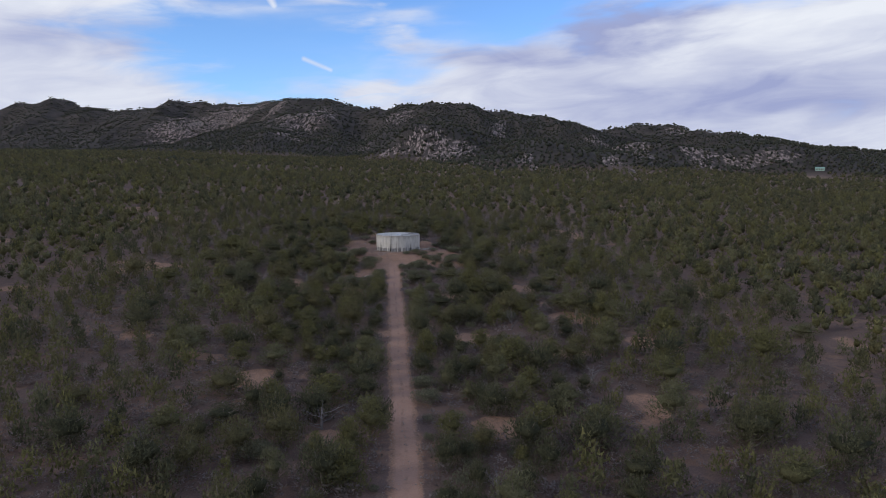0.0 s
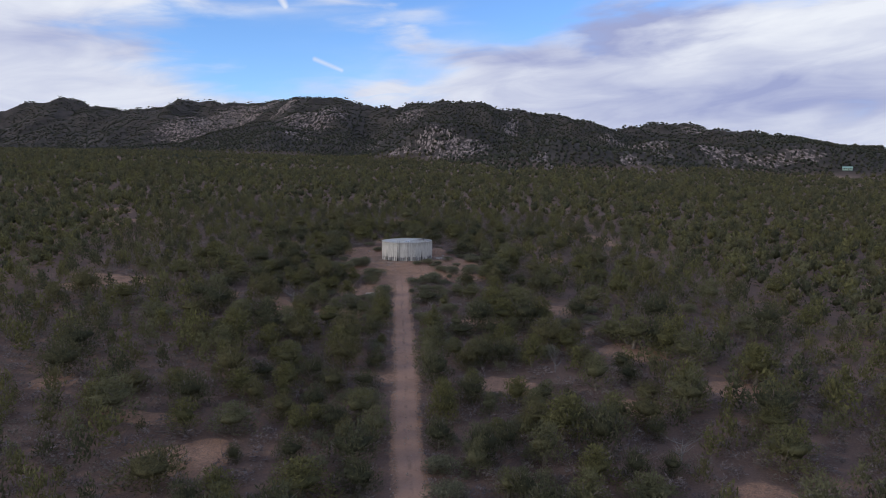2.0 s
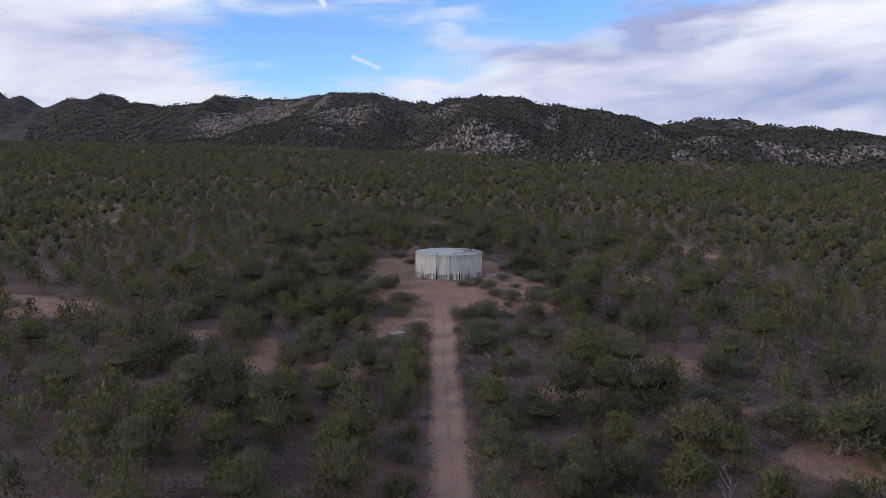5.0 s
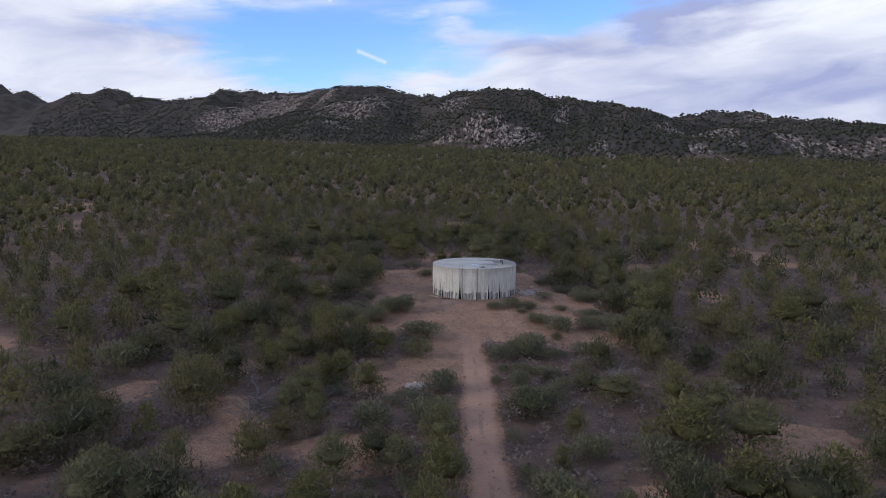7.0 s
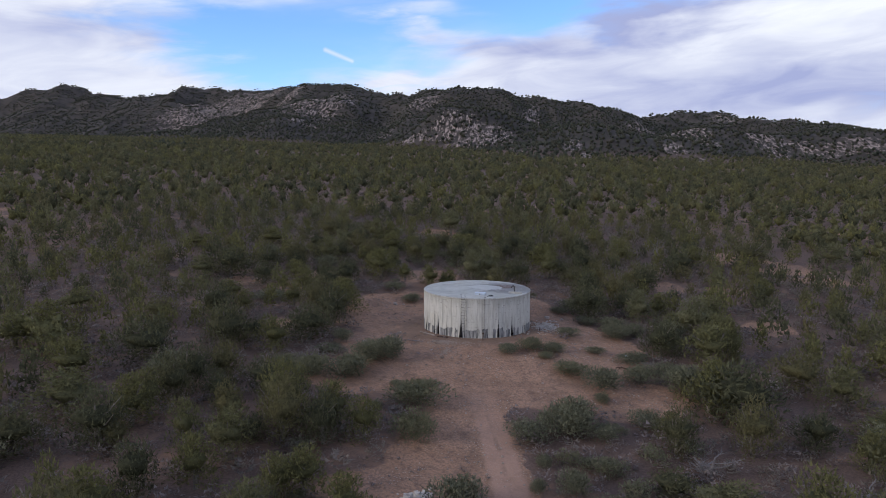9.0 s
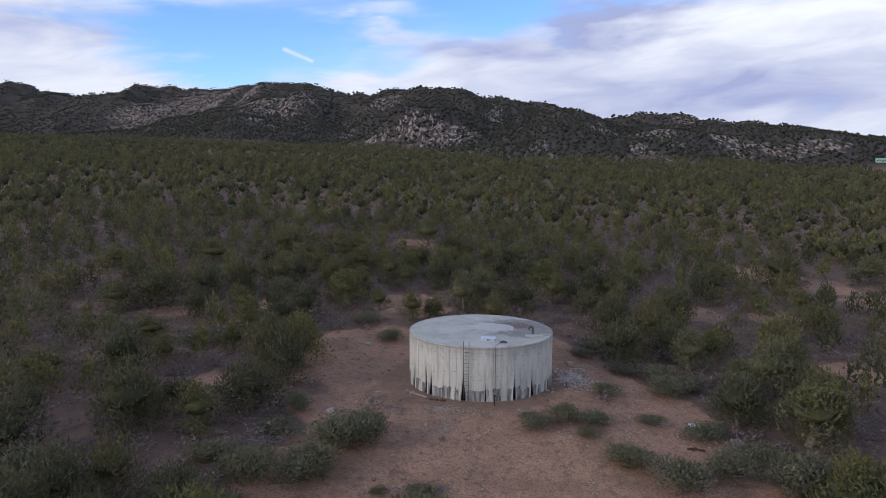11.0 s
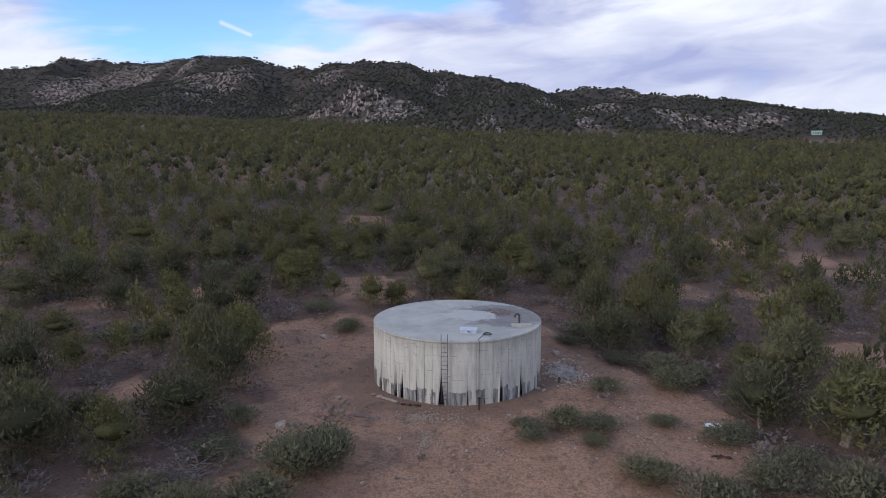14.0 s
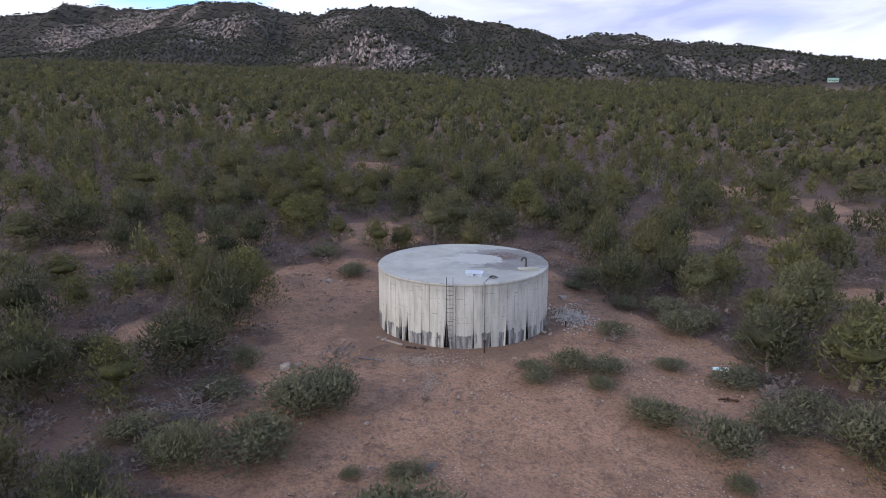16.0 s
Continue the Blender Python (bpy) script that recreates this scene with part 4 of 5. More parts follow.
SHRUBS_D = [
    (2.8, -38.2, 2.9, 2.3), (32.6, -68.3, 2.9, 2.3), (12.6, -89.4, 2.9, 2.3), (-1.1, -76, 2.9, 2.3), (57.3, -37.3, 2.9, 2.3), (22.5, -102.8, 2.9, 1.8),
    (9.4, -125.6, 2.9, 2.3),
]
SHRUBS = SHRUBS_A + SHRUBS_B + SHRUBS_C + SHRUBS_D
JUNIPERS_A = [
    (-18.1, -1.6, 4.1, 4.9), (-16.5, -9.5, 4.9, 3.8), (-22.4, -9.2, 2.7, 1.8), (-15.3, 41.4, 5.1, 3.4), (21.1, 20.4, 4.1, 4.5), (17.8, 9, 4, 4.2),
    (22.5, -27.2, 3.4, 4.6), (16.1, -33.6, 3.4, 1.8), (-12.3, -26.7, 3.5, 3.9), (-18, -26.7, 3.1, 2.8), (-13, -32.1, 2.8, 1.8), (-27.3, -37.6, 4.4, 3.4),
    (-34.4, -7.4, 5, 3), (-23.6, -59.3, 5.8, 2.8), (-27, -49.6, 5.2, 2.9), (-7.2, -55.3, 3.3, 3.7), (0.9, -52.2, 3.5, 2.8), (2.4, -60.6, 2.9, 2.4),
    (11.7, -41.5, 5.8, 2.7), (31.3, -31.2, 5, 5.4), (-28.3, -80.7, 5.8, 4.7), (-14, -91.6, 4.2, 3),
]
JUNIPERS_B = [
    (-20.4, -57.3, 5.8, 5.1), (-1.5, -84.3, 3.6, 2.3), (10.9, -84.5, 3.4, 2.9), (19.6, -60.2, 5.1, 2.1), (43.9, -79.5, 3.6, 2.3), (-1, -109.9, 5.7, 3.9),
    (2.2, -118, 5.1, 2.4), (16, -107, 3.7, 3), (5.2, -70.6, 5.4, 5.6), (-16.7, -116.3, 4.6, 2.7), (-15.7, -4.2, 4.4, 4.9), (-22.9, -14.9, 4.6, 5.2),
    (12.7, 13.8, 3.4, 4.9), (13.1, 38.1, 4.3, 5.1), (-36.4, 14.5, 5.4, 4.9), (41.7, 46.9, 6.5, 5.2), (28.5, 34.9, 4.3, 4.4), (1.6, 42.5, 4.5, 4.6),
    (-25.5, 40.6, 5.3, 4.6), (23.3, -21.3, 6.3, 5.2), (-16, -48.4, 5.1, 5.2), (-28.1, -20.2, 5.9, 4.7),
]
JUNIPERS_C = [
    (30.3, -12.9, 5.2, 4), (44.3, -1.2, 6.5, 5.2), (6.4, -77.9, 4.4, 4.8), (19.1, -82, 3.8, 5.2), (29.3, -54.3, 5.4, 5.2), (-6.1, -93.6, 4.6, 4.1),
    (-46.7, -52.6, 6.5, 5.2), (68.1, -44.6, 6.5, 5.2), (50.2, -44.4, 5.9, 5.1), (-9.7, -63.8, 5.2, 4.6), (43, -116.6, 5.7, 5.2), (60.6, -112, 6.5, 5.2),
    (46.7, -123.3, 4.3, 3.8), (37.2, -95.3, 5.1, 5.1), (56.8, -83.9, 6.5, 5.1), (0.3, -131.7, 5.3, 5.2), (-10.4, -126.9, 5.9, 4.8), (14.2, -102.5, 5.5, 4.3),
    (48.1, -59.7, 6.1, 5.1), (32.4, -63.7, 5.8, 5), (69.1, -115.5, 6.2, 5.2), (-25, -88.1, 6.3, 4.7),
]
JUNIPERS_D = [
    (11.6, -114, 5, 4),
]
JUNIPERS = JUNIPERS_A + JUNIPERS_B + JUNIPERS_C + JUNIPERS_D
PINYONS_A = [
    (-39.7, 12.6, 4.7, 3.4), (-38.3, 19.7, 5.6, 3.3), (-51.3, 32.6, 5.4, 2.7), (-45.7, 34.2, 3.1, 2.4), (-39.5, 37.5, 5.8, 3.8), (-26.5, 13.8, 3.6, 3.2),
    (-31.4, 3.8, 4, 2.5), (-26.9, -2.1, 2.7, 2.8), (-15.6, 0.3, 4.6, 4.5), (-18.6, -13.8, 3.7, 3.8), (-24.4, -11.7, 4.4, 3.3), (-17.6, 22.9, 4.2, 3.6),
    (-12.1, 18.6, 2.5, 2.5), (-10.9, 30.7, 2.9, 3), (-5.9, 45.1, 4.2, 3.1), (-2.7, 19.6, 3.9, 5), (-30.4, -3.5, 2.2, 1.8), (7.6, 37.2, 3.8, 3.7),
    (4.2, 49.1, 4.7, 4), (16.8, 58.8, 4.4, 3.2), (20, 41.6, 4.1, 4.5), (31.8, 43, 4.7, 3.8),
]
PINYONS_B = [
    (43.4, 49.3, 5.8, 4.3), (57.4, 52.7, 5.8, 4.5), (38.6, 31.4, 3.2, 3.1), (32.8, 29.2, 3.8, 2.4), (36.4, 20.1, 4.7, 3.6), (13.1, 17.1, 3.8, 3.8),
    (19.4, 25.8, 1.9, 2), (14, 9.1, 3.4, 3.3), (21.1, 8.2, 3, 3.5), (26, 2.4, 4.7, 4.7), (21.9, 2.6, 3.2, 2.5), (25.3, -5.7, 3.7, 4.9),
    (25.8, -7.4, 2.5, 5.1), (22.6, -17.3, 4.4, 3.7), (32.8, -16, 4.1, 3.9), (34.3, -22.3, 5.8, 2.6), (18.7, -36.5, 4.9, 2.7), (17.2, -24.5, 2, 1.8),
    (-17, -44.2, 4, 3.7), (-8.5, -42.5, 3.5, 2.9), (-16.7, -34.4, 2.8, 3.6), (-5, -30.7, 2.8, 3.3),
]
PINYONS_C = [
    (-32, -24.8, 4.7, 3.8), (-42.4, -19.2, 5.4, 3.7), (-45.3, -5.7, 5.4, 2.8), (-14.3, -62, 4.9, 3.4), (-15.3, -66.1, 3.5, 1.8), (-48.1, -30.8, 4.8, 3.2),
    (-38.3, -34.3, 5.8, 3.8), (-28, -31, 5.6, 3.5), (-11.9, -57.4, 2.4, 3.3), (-0.8, -61, 4.1, 3.3), (-4.3, -63.2, 3.3, 3), (6.8, -60.7, 3.2, 4),
    (14.1, -50.7, 1.5, 2.4), (24.1, -41.9, 4.3, 3.3), (21.1, -19.6, 4.2, 4.4), (23.4, -8.5, 5.5, 4.6), (25.9, -53.7, 5.3, 4.6), (31.5, -52.6, 4.6, 5),
    (40.4, -37, 5.4, 4.1), (44, -14.2, 4.6, 3.2), (40.1, -8.2, 5.8, 4.7), (51.4, 1.3, 5.8, 3.6),
]
PINYONS_D = [
    (54.7, -5.6, 5.8, 4.7), (18.5, -57.3, 2.1, 2.9), (-14.3, -98.1, 3.9, 4), (-9.9, -89.5, 3.6, 2.8), (-38.1, -55.1, 5.8, 3.5), (-25.6, -66.9, 5.8, 3.8),
    (-9.9, -77.5, 4.7, 4.3), (-4.8, -74.7, 4, 4.1), (-13.1, -64.5, 4.6, 4.4), (4.8, -73.1, 5.6, 4.2), (-1.1, -56.2, 3.6, 3.7), (6.5, -55.7, 3.9, 4.4),
    (-3.7, -99.5, 3.6, 3.6), (1.1, -98.7, 4.9, 3.4), (15, -96.7, 3.8, 3.6), (17.6, -79, 3, 5), (23.2, -46.1, 5.8, 4.7), (28.3, -44.1, 5.8, 4.5),
    (35.1, -64.9, 4.2, 3.7), (38.1, -78.3, 4.2, 4.6), (39.2, -88, 4.8, 3.6), (30.9, -88.5, 3.1, 3.4),
]
PINYONS_E = [
    (27.1, -93.1, 2.5, 1.8), (21.3, -91.8, 3.5, 4.9), (48.3, -80.9, 4.8, 5.4), (59.7, -67.9, 5.8, 4.3), (42.3, -56.5, 5.8, 3.1), (46.1, -29.3, 5.8, 5.2),
    (49.3, -62.9, 4.4, 5.4), (62.9, -27.9, 5.8, 5.3), (74.2, -44.8, 5.8, 4.9), (56, -86.5, 4.7, 2.9), (63.9, -48.5, 5.2, 3.5), (77, -20.8, 5.8, 5.5),
    (25.9, -88.6, 2.1, 2.8), (47.8, -83.4, 5.4, 5.5), (58.7, -70.6, 5.8, 5.4), (73, -76.8, 5.8, 4.9), (54.3, -95.3, 5.8, 4.7), (53.1, -106.5, 5.6, 5),
    (44.1, -112.2, 5.6, 3.8), (37.2, -115.2, 4.8, 4.5), (27.6, -116.4, 3.7, 3), (63.1, -109.1, 5.8, 5.2),
]
PINYONS_F = [
    (40.7, -104.1, 4.9, 2.9), (44.8, -60.1, 5.8, 5), (86.8, -45.9, 5.8, 5.4), (83.1, -65.5, 5.8, 2.7), (-12, -98.8, 5.8, 4.9), (-9.9, -74.6, 5.8, 5.6),
    (12.5, -92.9, 4.3, 3.8), (5.2, -110.9, 3.6, 3), (11.7, -109, 5.8, 3.5), (19.1, -118.6, 4.4, 4.9), (-2.5, -121.9, 5, 3.2), (16.5, -70.8, 4.4, 4.5),
    (-17, 4.8, 4.2, 3.3), (23.6, 0.1, 5, 5), (-16.1, 20, 4.6, 4.4), (7, 32.5, 4.7, 4.4), (-7, 37.5, 4.2, 4.3), (-11.5, 61.3, 5.4, 5),
    (-39.1, -19, 6.2, 5), (-1.9, -89.7, 4.2, 3.4), (51.7, -65.5, 6.1, 4.9), (61.5, -122.6, 6.2, 5),
]
PINYONS_G = [
    (71.7, -80.6, 6.2, 5),
]
PINYONS = PINYONS_A + PINYONS_B + PINYONS_C + PINYONS_D + PINYONS_E + PINYONS_F + PINYONS_G
SNAGS_A = [
    (26.9, 49.1, 2.9, 4.2), (18.9, -30.6, 3.6, 1.8), (27.9, -32.4, 4.2, 1.8), (-11.2, -46.2, 4.2, 2.6), (29.6, -50.5, 1.9, 3.3), (33.3, -73.3, 1.9, 4.2),
    (44.7, -95.6, 3.1, 3.3), (13.1, -116.8, 4.2, 3.1), (-10.2, -49.8, 3.6, 3.4), (33.2, -127.9, 2.2, 2.7),
]
SNAGS = SNAGS_A

TAKEN = []
COUNT = {"juniper": 0, "pinyon": 0, "shrub": 0}
LOOKS = {"juniper": ("dark green bushy juniper tree on red soil", "juniper_tree", "junipers in the wood"),
         "pinyon": ("yellow-green open-crowned pinyon pine on red soil", "pinyon_pine", "pinyons in the wood")}


def plant_tree(kind, x, y, w, h, rng):
    n = 6 if kind == "juniper" else 4
    crown, trunk, tw, th = TREE[kind, int(rng.integers(n))]
    label, name, group = LOOKS[kind]
    tree = tagged(new(name), label, "tree", group)
    tree.matrix_world = pose(x, y, float(land(x, y)) - 0.03, 0, 0, float(rng.random() * 360)) @ Matrix.Diagonal((w / tw, w / tw, h / th, 1))
    share("trunk", trunk, tree)
    share("crown", crown, tree)
    COUNT[kind] += 1


def plant_shrub(x, y, w, h, rng, wild=False):
    me = SHRUB_MESH[5 + int(rng.integers(4))] if wild else SHRUB_MESH[int(rng.integers(5))]
    label, group = ("rounded grey-green shrub among the trees", "shrubs in the wood") if wild else ("low grey-green evergreen shrub on bare red soil", "shrubs of the clearing")
    ob = tagged(new("shrub", me), label, "shrub", group)
    ob.matrix_world = pose(x, y, float(land(x, y)) - 0.02, 0, 0, float(rng.random() * 360)) @ Matrix.Diagonal((w, w, h, 1))
    COUNT["shrub"] += 1


rng = np.random.default_rng(7)
for kind, rows in (("juniper", JUNIPERS), ("pinyon", PINYONS)):
    for x, y, w, h in rows:
        plant_tree(kind, x, y, w, h, rng)
        TAKEN.append((x, y, w * 0.5))
for x, y, w, h in SHRUBS:
    plant_shrub(x, y, w * 1.08, h * 0.95, rng)
    TAKEN.append((x, y, w * 0.5))
SNAG = trunk_mesh(np.random.default_rng(77), 3.6, 3.0, "bare_tree", DEADWOOD, 9, True)
for x, y, w, h in SNAGS:
    ob = tagged(new("bare_tree", SNAG), "leafless grey dead juniper with forked branches", "dead tree", "dead trees in the wood")
    ob.matrix_world = pose(x, y, float(land(x, y)) - 0.05, 0, 0, x * 40 % 360) @ Matrix.Diagonal((w / 3, w / 3, h / 3.6, 1))
    TAKEN.append((x, y, w * 0.4))


def scatter(x0, x1, y0, y1, pitch, seed, shy=0.45):
    """Jittered places on a plan, as arrays x, y."""
    g = np.random.default_rng(seed)
    gx, gy = np.meshgrid(np.arange(x0, x1, pitch), np.arange(y0, y1, pitch))
    x, y = gx.ravel() + g.uniform(-shy, shy, gx.size) * pitch, gy.ravel() + g.uniform(-shy, shy, gx.size) * pitch
    return x, y, g


def keep_clear(x, y, reach):
    ok = (shape_of_clearing(x, y) < 0.35) & (shape_of_clearing(x, y, True) > 1.12) & ((off_track(x, y) > 2.2 + 0.7 * reach) | (y > -8))
    for tx, ty, tr in TAKEN:
        ok &= np.hypot(x - tx, y - ty) > tr + reach
    return ok


def in_wood(x, y):
    """The stretch of plain that is built: widening to the north."""
    return (x > -75 - 0.80 * (y + 190)) & (x < 75 + 0.66 * (y + 190))


def joined(name, label, category, mat, templates, x, y, wide, tall, g, sink=0.05):
    """Many plants as one mesh of uncounted stuff."""
    which, turn, tone = g.integers(len(templates), size=len(x)), g.uniform(0, 6.283, len(x)), g.random(len(x))
    z = land(x, y) - sink
    V, F, T, at = [], [], [], 0
    for k, (v, f) in enumerate(templates):
        i = np.nonzero(which == k)[0]
        if not len(i):
            continue
        c, s = np.cos(turn[i])[:, None], np.sin(turn[i])[:, None]
        p = np.stack([(v[:, 0] * c - v[:, 1] * s) * wide[i, None] + x[i, None], (v[:, 0] * s + v[:, 1] * c) * wide[i, None] + y[i, None], v[:, 2] * tall[i, None] + z[i, None]], -1)
        V.append(p.reshape(-1, 3))
        F.append((f[None] + (at + np.arange(len(i)) * len(v))[:, None, None]).reshape(-1, 3))
        T.append(np.repeat(tone[i], len(v)))
        at += len(i) * len(v)
    me = from_arrays(name, np.concatenate(V), np.concatenate(F), mat, True, np.concatenate(T))
    return tagged(new(name, me), label, category, kind="stuff")


def unit_templates(kind, n, tufts, length, width, core, seed, lobes=5, core_size=0.6, shingle=0.5, inner=0.5):
    """Plants one metre high and wide, for joining."""
    out = []
    for k in range(n):
        g = np.random.default_rng(seed + k)
        l = tree_lobes(g, 1.0, 1.0, kind, lobes) if core else [(0.22 * math.cos(a), 0.22 * math.sin(a), 0.34 + 0.3 * g.random(), 0.24, 0.28) for a in g.random(lobes) * 6.28] + ([(0, 0, 0.7, 0.16, 0.26)] if lobes > 2 else [])
        out.append(crown_arrays(g, l, tufts, length, width, core, core_size, 0.6, shingle, inner, 0.4, 0.8))
    return out


def far_trees(n, lobes, tufts, core, seed):
    """Far trees one metre high and wide: a pointed or rounded heap of sprays round one uneven body."""
    out = []
    for k in range(n):
        g = np.random.default_rng(seed + k)
        places = [(0.0, 0.0, 0.62, 0.22 + 0.08 * g.random(), 0.36)]
        for j in range(lobes):
            a = j * 2.4 + g.random() * 1.5
            r = 0.18 + 0.10 * g.random()
            places.append((r * math.cos(a), r * math.sin(a), 0.34 + 0.16 * g.random(), 0.24, 0.30 + 0.08 * g.random()))
        out.append(crown_arrays(g, places, tufts, 0.19, 0.046 * math.sqrt(110 / tufts), core, 0.62, 0.6, 0.45, 0.58, 0.5, 0.8, 0.6))
    return out


def with_body(v, f, seed):
    """Adds a rough eight-sided body to a far tree."""
    g = np.random.default_rng(seed)
    b = np.array([(0.36, 0, 0.42), (0, 0.36, 0.42), (-0.36, 0, 0.42), (0, -0.36, 0.42), (0.0, 0, 0.98), (0, 0, 0)]) * g.uniform(0.8, 1.2, (6, 3))
    t = np.array([(0, 1, 4), (1, 2, 4), (2, 3, 4), (3, 0, 4), (1, 0, 5), (2, 1, 5), (3, 2, 5), (0, 3, 5)])
    return np.concatenate([v, b]), np.concatenate([f, t + len(v)])


# trees near the track stand singly; the rest of the wood is one mass
x, y, g = scatter(-160, 170, -185, 95, 3.9, 11)
ok = in_wood(x, y) & keep_clear(x, y, 1.0) & (g.random(len(x)) < 0.92 - 0.22 * np.exp(-(((x - 30) / 40) ** 2 + ((y - 5) / 50) ** 2)))
x, y = x[ok], y[ok]
near = off_track(x, y) + 0.14 * np.abs(y + 35)
order = np.argsort(near)
x, y = x[order], y[order]
is_pinyon = g.random(len(x)) < 0.48
tall = np.clip(g.normal(3.5, 0.8, len(x)), 1.8, 5.2)
wide = tall * g.uniform(0.75, 1.1, len(x))
single = np.zeros(len(x), bool)
for k in range(len(x)):
    kind = "pinyon" if is_pinyon[k] else "juniper"
    if y[k] < 52 and COUNT[kind] < (240 if kind == "juniper" else 240):
        plant_tree(kind, float(x[k]), float(y[k]), float(wide[k]), float(tall[k]), rng)
        single[k] = True
# rounded shrubs fill the gaps beside the track
sx_, sy_, g2 = scatter(-60, 80, -165, 60, 3.4, 13)
ok = keep_clear(sx_, sy_, 0.2) & (off_track(sx_, sy_) < 45) & (g2.random(len(sx_)) < 0.8)
sx_, sy_ = sx_[ok], sy_[ok]
for k in np.argsort(off_track(sx_, sy_) + 0.1 * np.abs(sy_ + 60))[:190]:
    w = float(g2.uniform(1.1, 2.6))
    plant_shrub(float(sx_[k]), float(sy_[k]), w, w * float(g2.uniform(0.5, 0.75)), rng, True)
near_units = [crown_arrays(np.random.default_rng(500 + k), tree_lobes(np.random.default_rng(540 + k), 1.0, 0.95, "juniper" if k < 5 else "pinyon", 7), 190, 0.12, 0.034, 0, 0.5, 0.4, 0.3, 0.25, 0.5, rise=0.9) for k in range(9)]
units = far_trees(8, 4, 66, -1, 600)
for pin, mat, label in ((False, JUNIPER, "dark green juniper wood"), (True, PINYON, "yellow-green pinyon wood")):
    i = (is_pinyon == pin) & ~single & (off_track(x, y) >= 75)
    joined("wood", label + " on a red soil plain", "wood", mat, units, x[i], y[i], wide[i], tall[i], g)
    i = (is_pinyon == pin) & ~single & (off_track(x, y) < 75)
    joined("wood", label + " on a red soil plain", "wood", mat, near_units, x[i], y[i], wide[i], tall[i], g)

# the plain beyond

for pin, mat, label, seed, share_of in ((False, JUNIPER, "dark green juniper wood", 21, 0.56), (True, PINYON, "yellow-green pinyon wood", 22, 0.36)):
    x, y, g = scatter(-420, 420, -185, 330, 5.3, 12)
    pick = np.random.default_rng(99).random(len(x))
    away = (np.abs(x) > 165) | (y > 95) | (x < -160) | (x > 170)
    ok = in_wood(x, y) & away & (shape_of_clearing(x, y) < 0.6) & ((pick < share_of) if not pin else (pick > 1 - share_of))
    x, y = x[ok], y[ok]
    tall = np.clip(g.normal(3.8, 0.8, len(x)), 2, 5.5)
    joined("wood", label + " on a red soil plain", "wood", mat, units, x, y, tall * g.uniform(0.8, 1.15, len(x)), tall, g)
far_units = far_trees(7, 2, 24, -1, 700)
for mat, label, seed, share_of in ((JUNIPER, "far dark juniper wood", 31, 0.74), (PINYON, "far olive pinyon wood", 32, 0.22)):
    x, y, g = scatter(-1050, 900, 330, 1080, 7.9, seed)
    ok = in_wood(x, y) & (hill_height(x, y) < 7 + 9 * smooth_noise(x, y, 80, 47)) & (g.random(len(x)) < share_of * (1 - 0.55 * outcrops(x, y))) & (np.hypot(x - 375 - 0.3 * (y - 680), (y - 680) / 3.4) > 14)
    x, y = x[ok], y[ok]
    tall = np.clip(g.normal(4.3, 0.8, len(x)), 2.5, 6)
    joined("far_wood", label + " below the hills", "wood", mat, far_units, x, y, tall * g.uniform(0.9, 1.25, len(x)), tall, g)

# trees on the hills, thin on the pale rock
hill_units = [with_body(*u, k) for k, u in enumerate(unit_templates("juniper", 5, 3, 0.3, 0.2, 0, 800, 2))]
x, y, g = scatter(-1750, 1400, 480, 2150, 7.6, 41)
up = hill_height(x, y)
rock = outcrops(x, y)
facing = land(x, y + 14) - land(x, y - 14) > -1.0  # the slopes that look to the plain
ok = in_wood(x, y) & facing & ((up >= 7 + 9 * smooth_noise(x, y, 80, 47)) | (y > 1080)) & (g.random(len(x)) < np.where(y > 1400, 0.55, 1.0) * (0.97 - 0.30 * rock) * (np.hypot(x - 375 - 0.3 * (y - 680), (y - 680) / 3.4) > 14))
x, y = x[ok], y[ok]
tall = np.clip(g.normal(3.5, 0.8, len(x)), 2.0, 5.4)
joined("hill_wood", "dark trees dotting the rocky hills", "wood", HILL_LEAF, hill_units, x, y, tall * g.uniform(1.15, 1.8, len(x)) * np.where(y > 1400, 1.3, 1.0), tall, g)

x, y, g = scatter(-3300, -1050, 2150, 3500, 21, 43)
ok = (hill_height(x, y) > 12) & (g.random(len(x)) < 0.85 - 0.5 * outcrops(x, y)) & (x < -0.45 * y)
x, y = x[ok], y[ok]
tall = g.uniform(3, 5, len(x))
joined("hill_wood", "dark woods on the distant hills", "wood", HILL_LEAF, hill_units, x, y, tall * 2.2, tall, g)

# grey low scrub between the trees
sage_units = []
for k in range(6):
    g = np.random.default_rng(900 + k)
    sage_units.append(crown_arrays(g, [(0.10, 0.05, 0.40, 0.36, 0.50), (-0.16, -0.08, 0.30, 0.34, 0.42)], 64, 0.17, 0.044, 0, 0.62, 0.55, 0.40, 0.25, 0.5))
x, y, g = scatter(-85, 105, -168, 95, 1.85, 51)
c = shape_of_clearing(x, y)
ok = in_wood(x, y) & (off_track(x, y) < 64) & (g.random(len(x)) < np.where(c > 0.5, 0.015, 0.92)) & (np.hypot(x, y) > 8) & ((off_track(x, y) > 1.9) | (y > -8))
x, y = x[ok], y[ok]
tall = g.uniform(0.55, 1.35, len(x))
joined("sagebrush", "low grey leafless scrub between the trees", "scrub", SAGE, sage_units, x, y, tall * g.uniform(1.7, 2.5, len(x)), tall, g, 0.03)

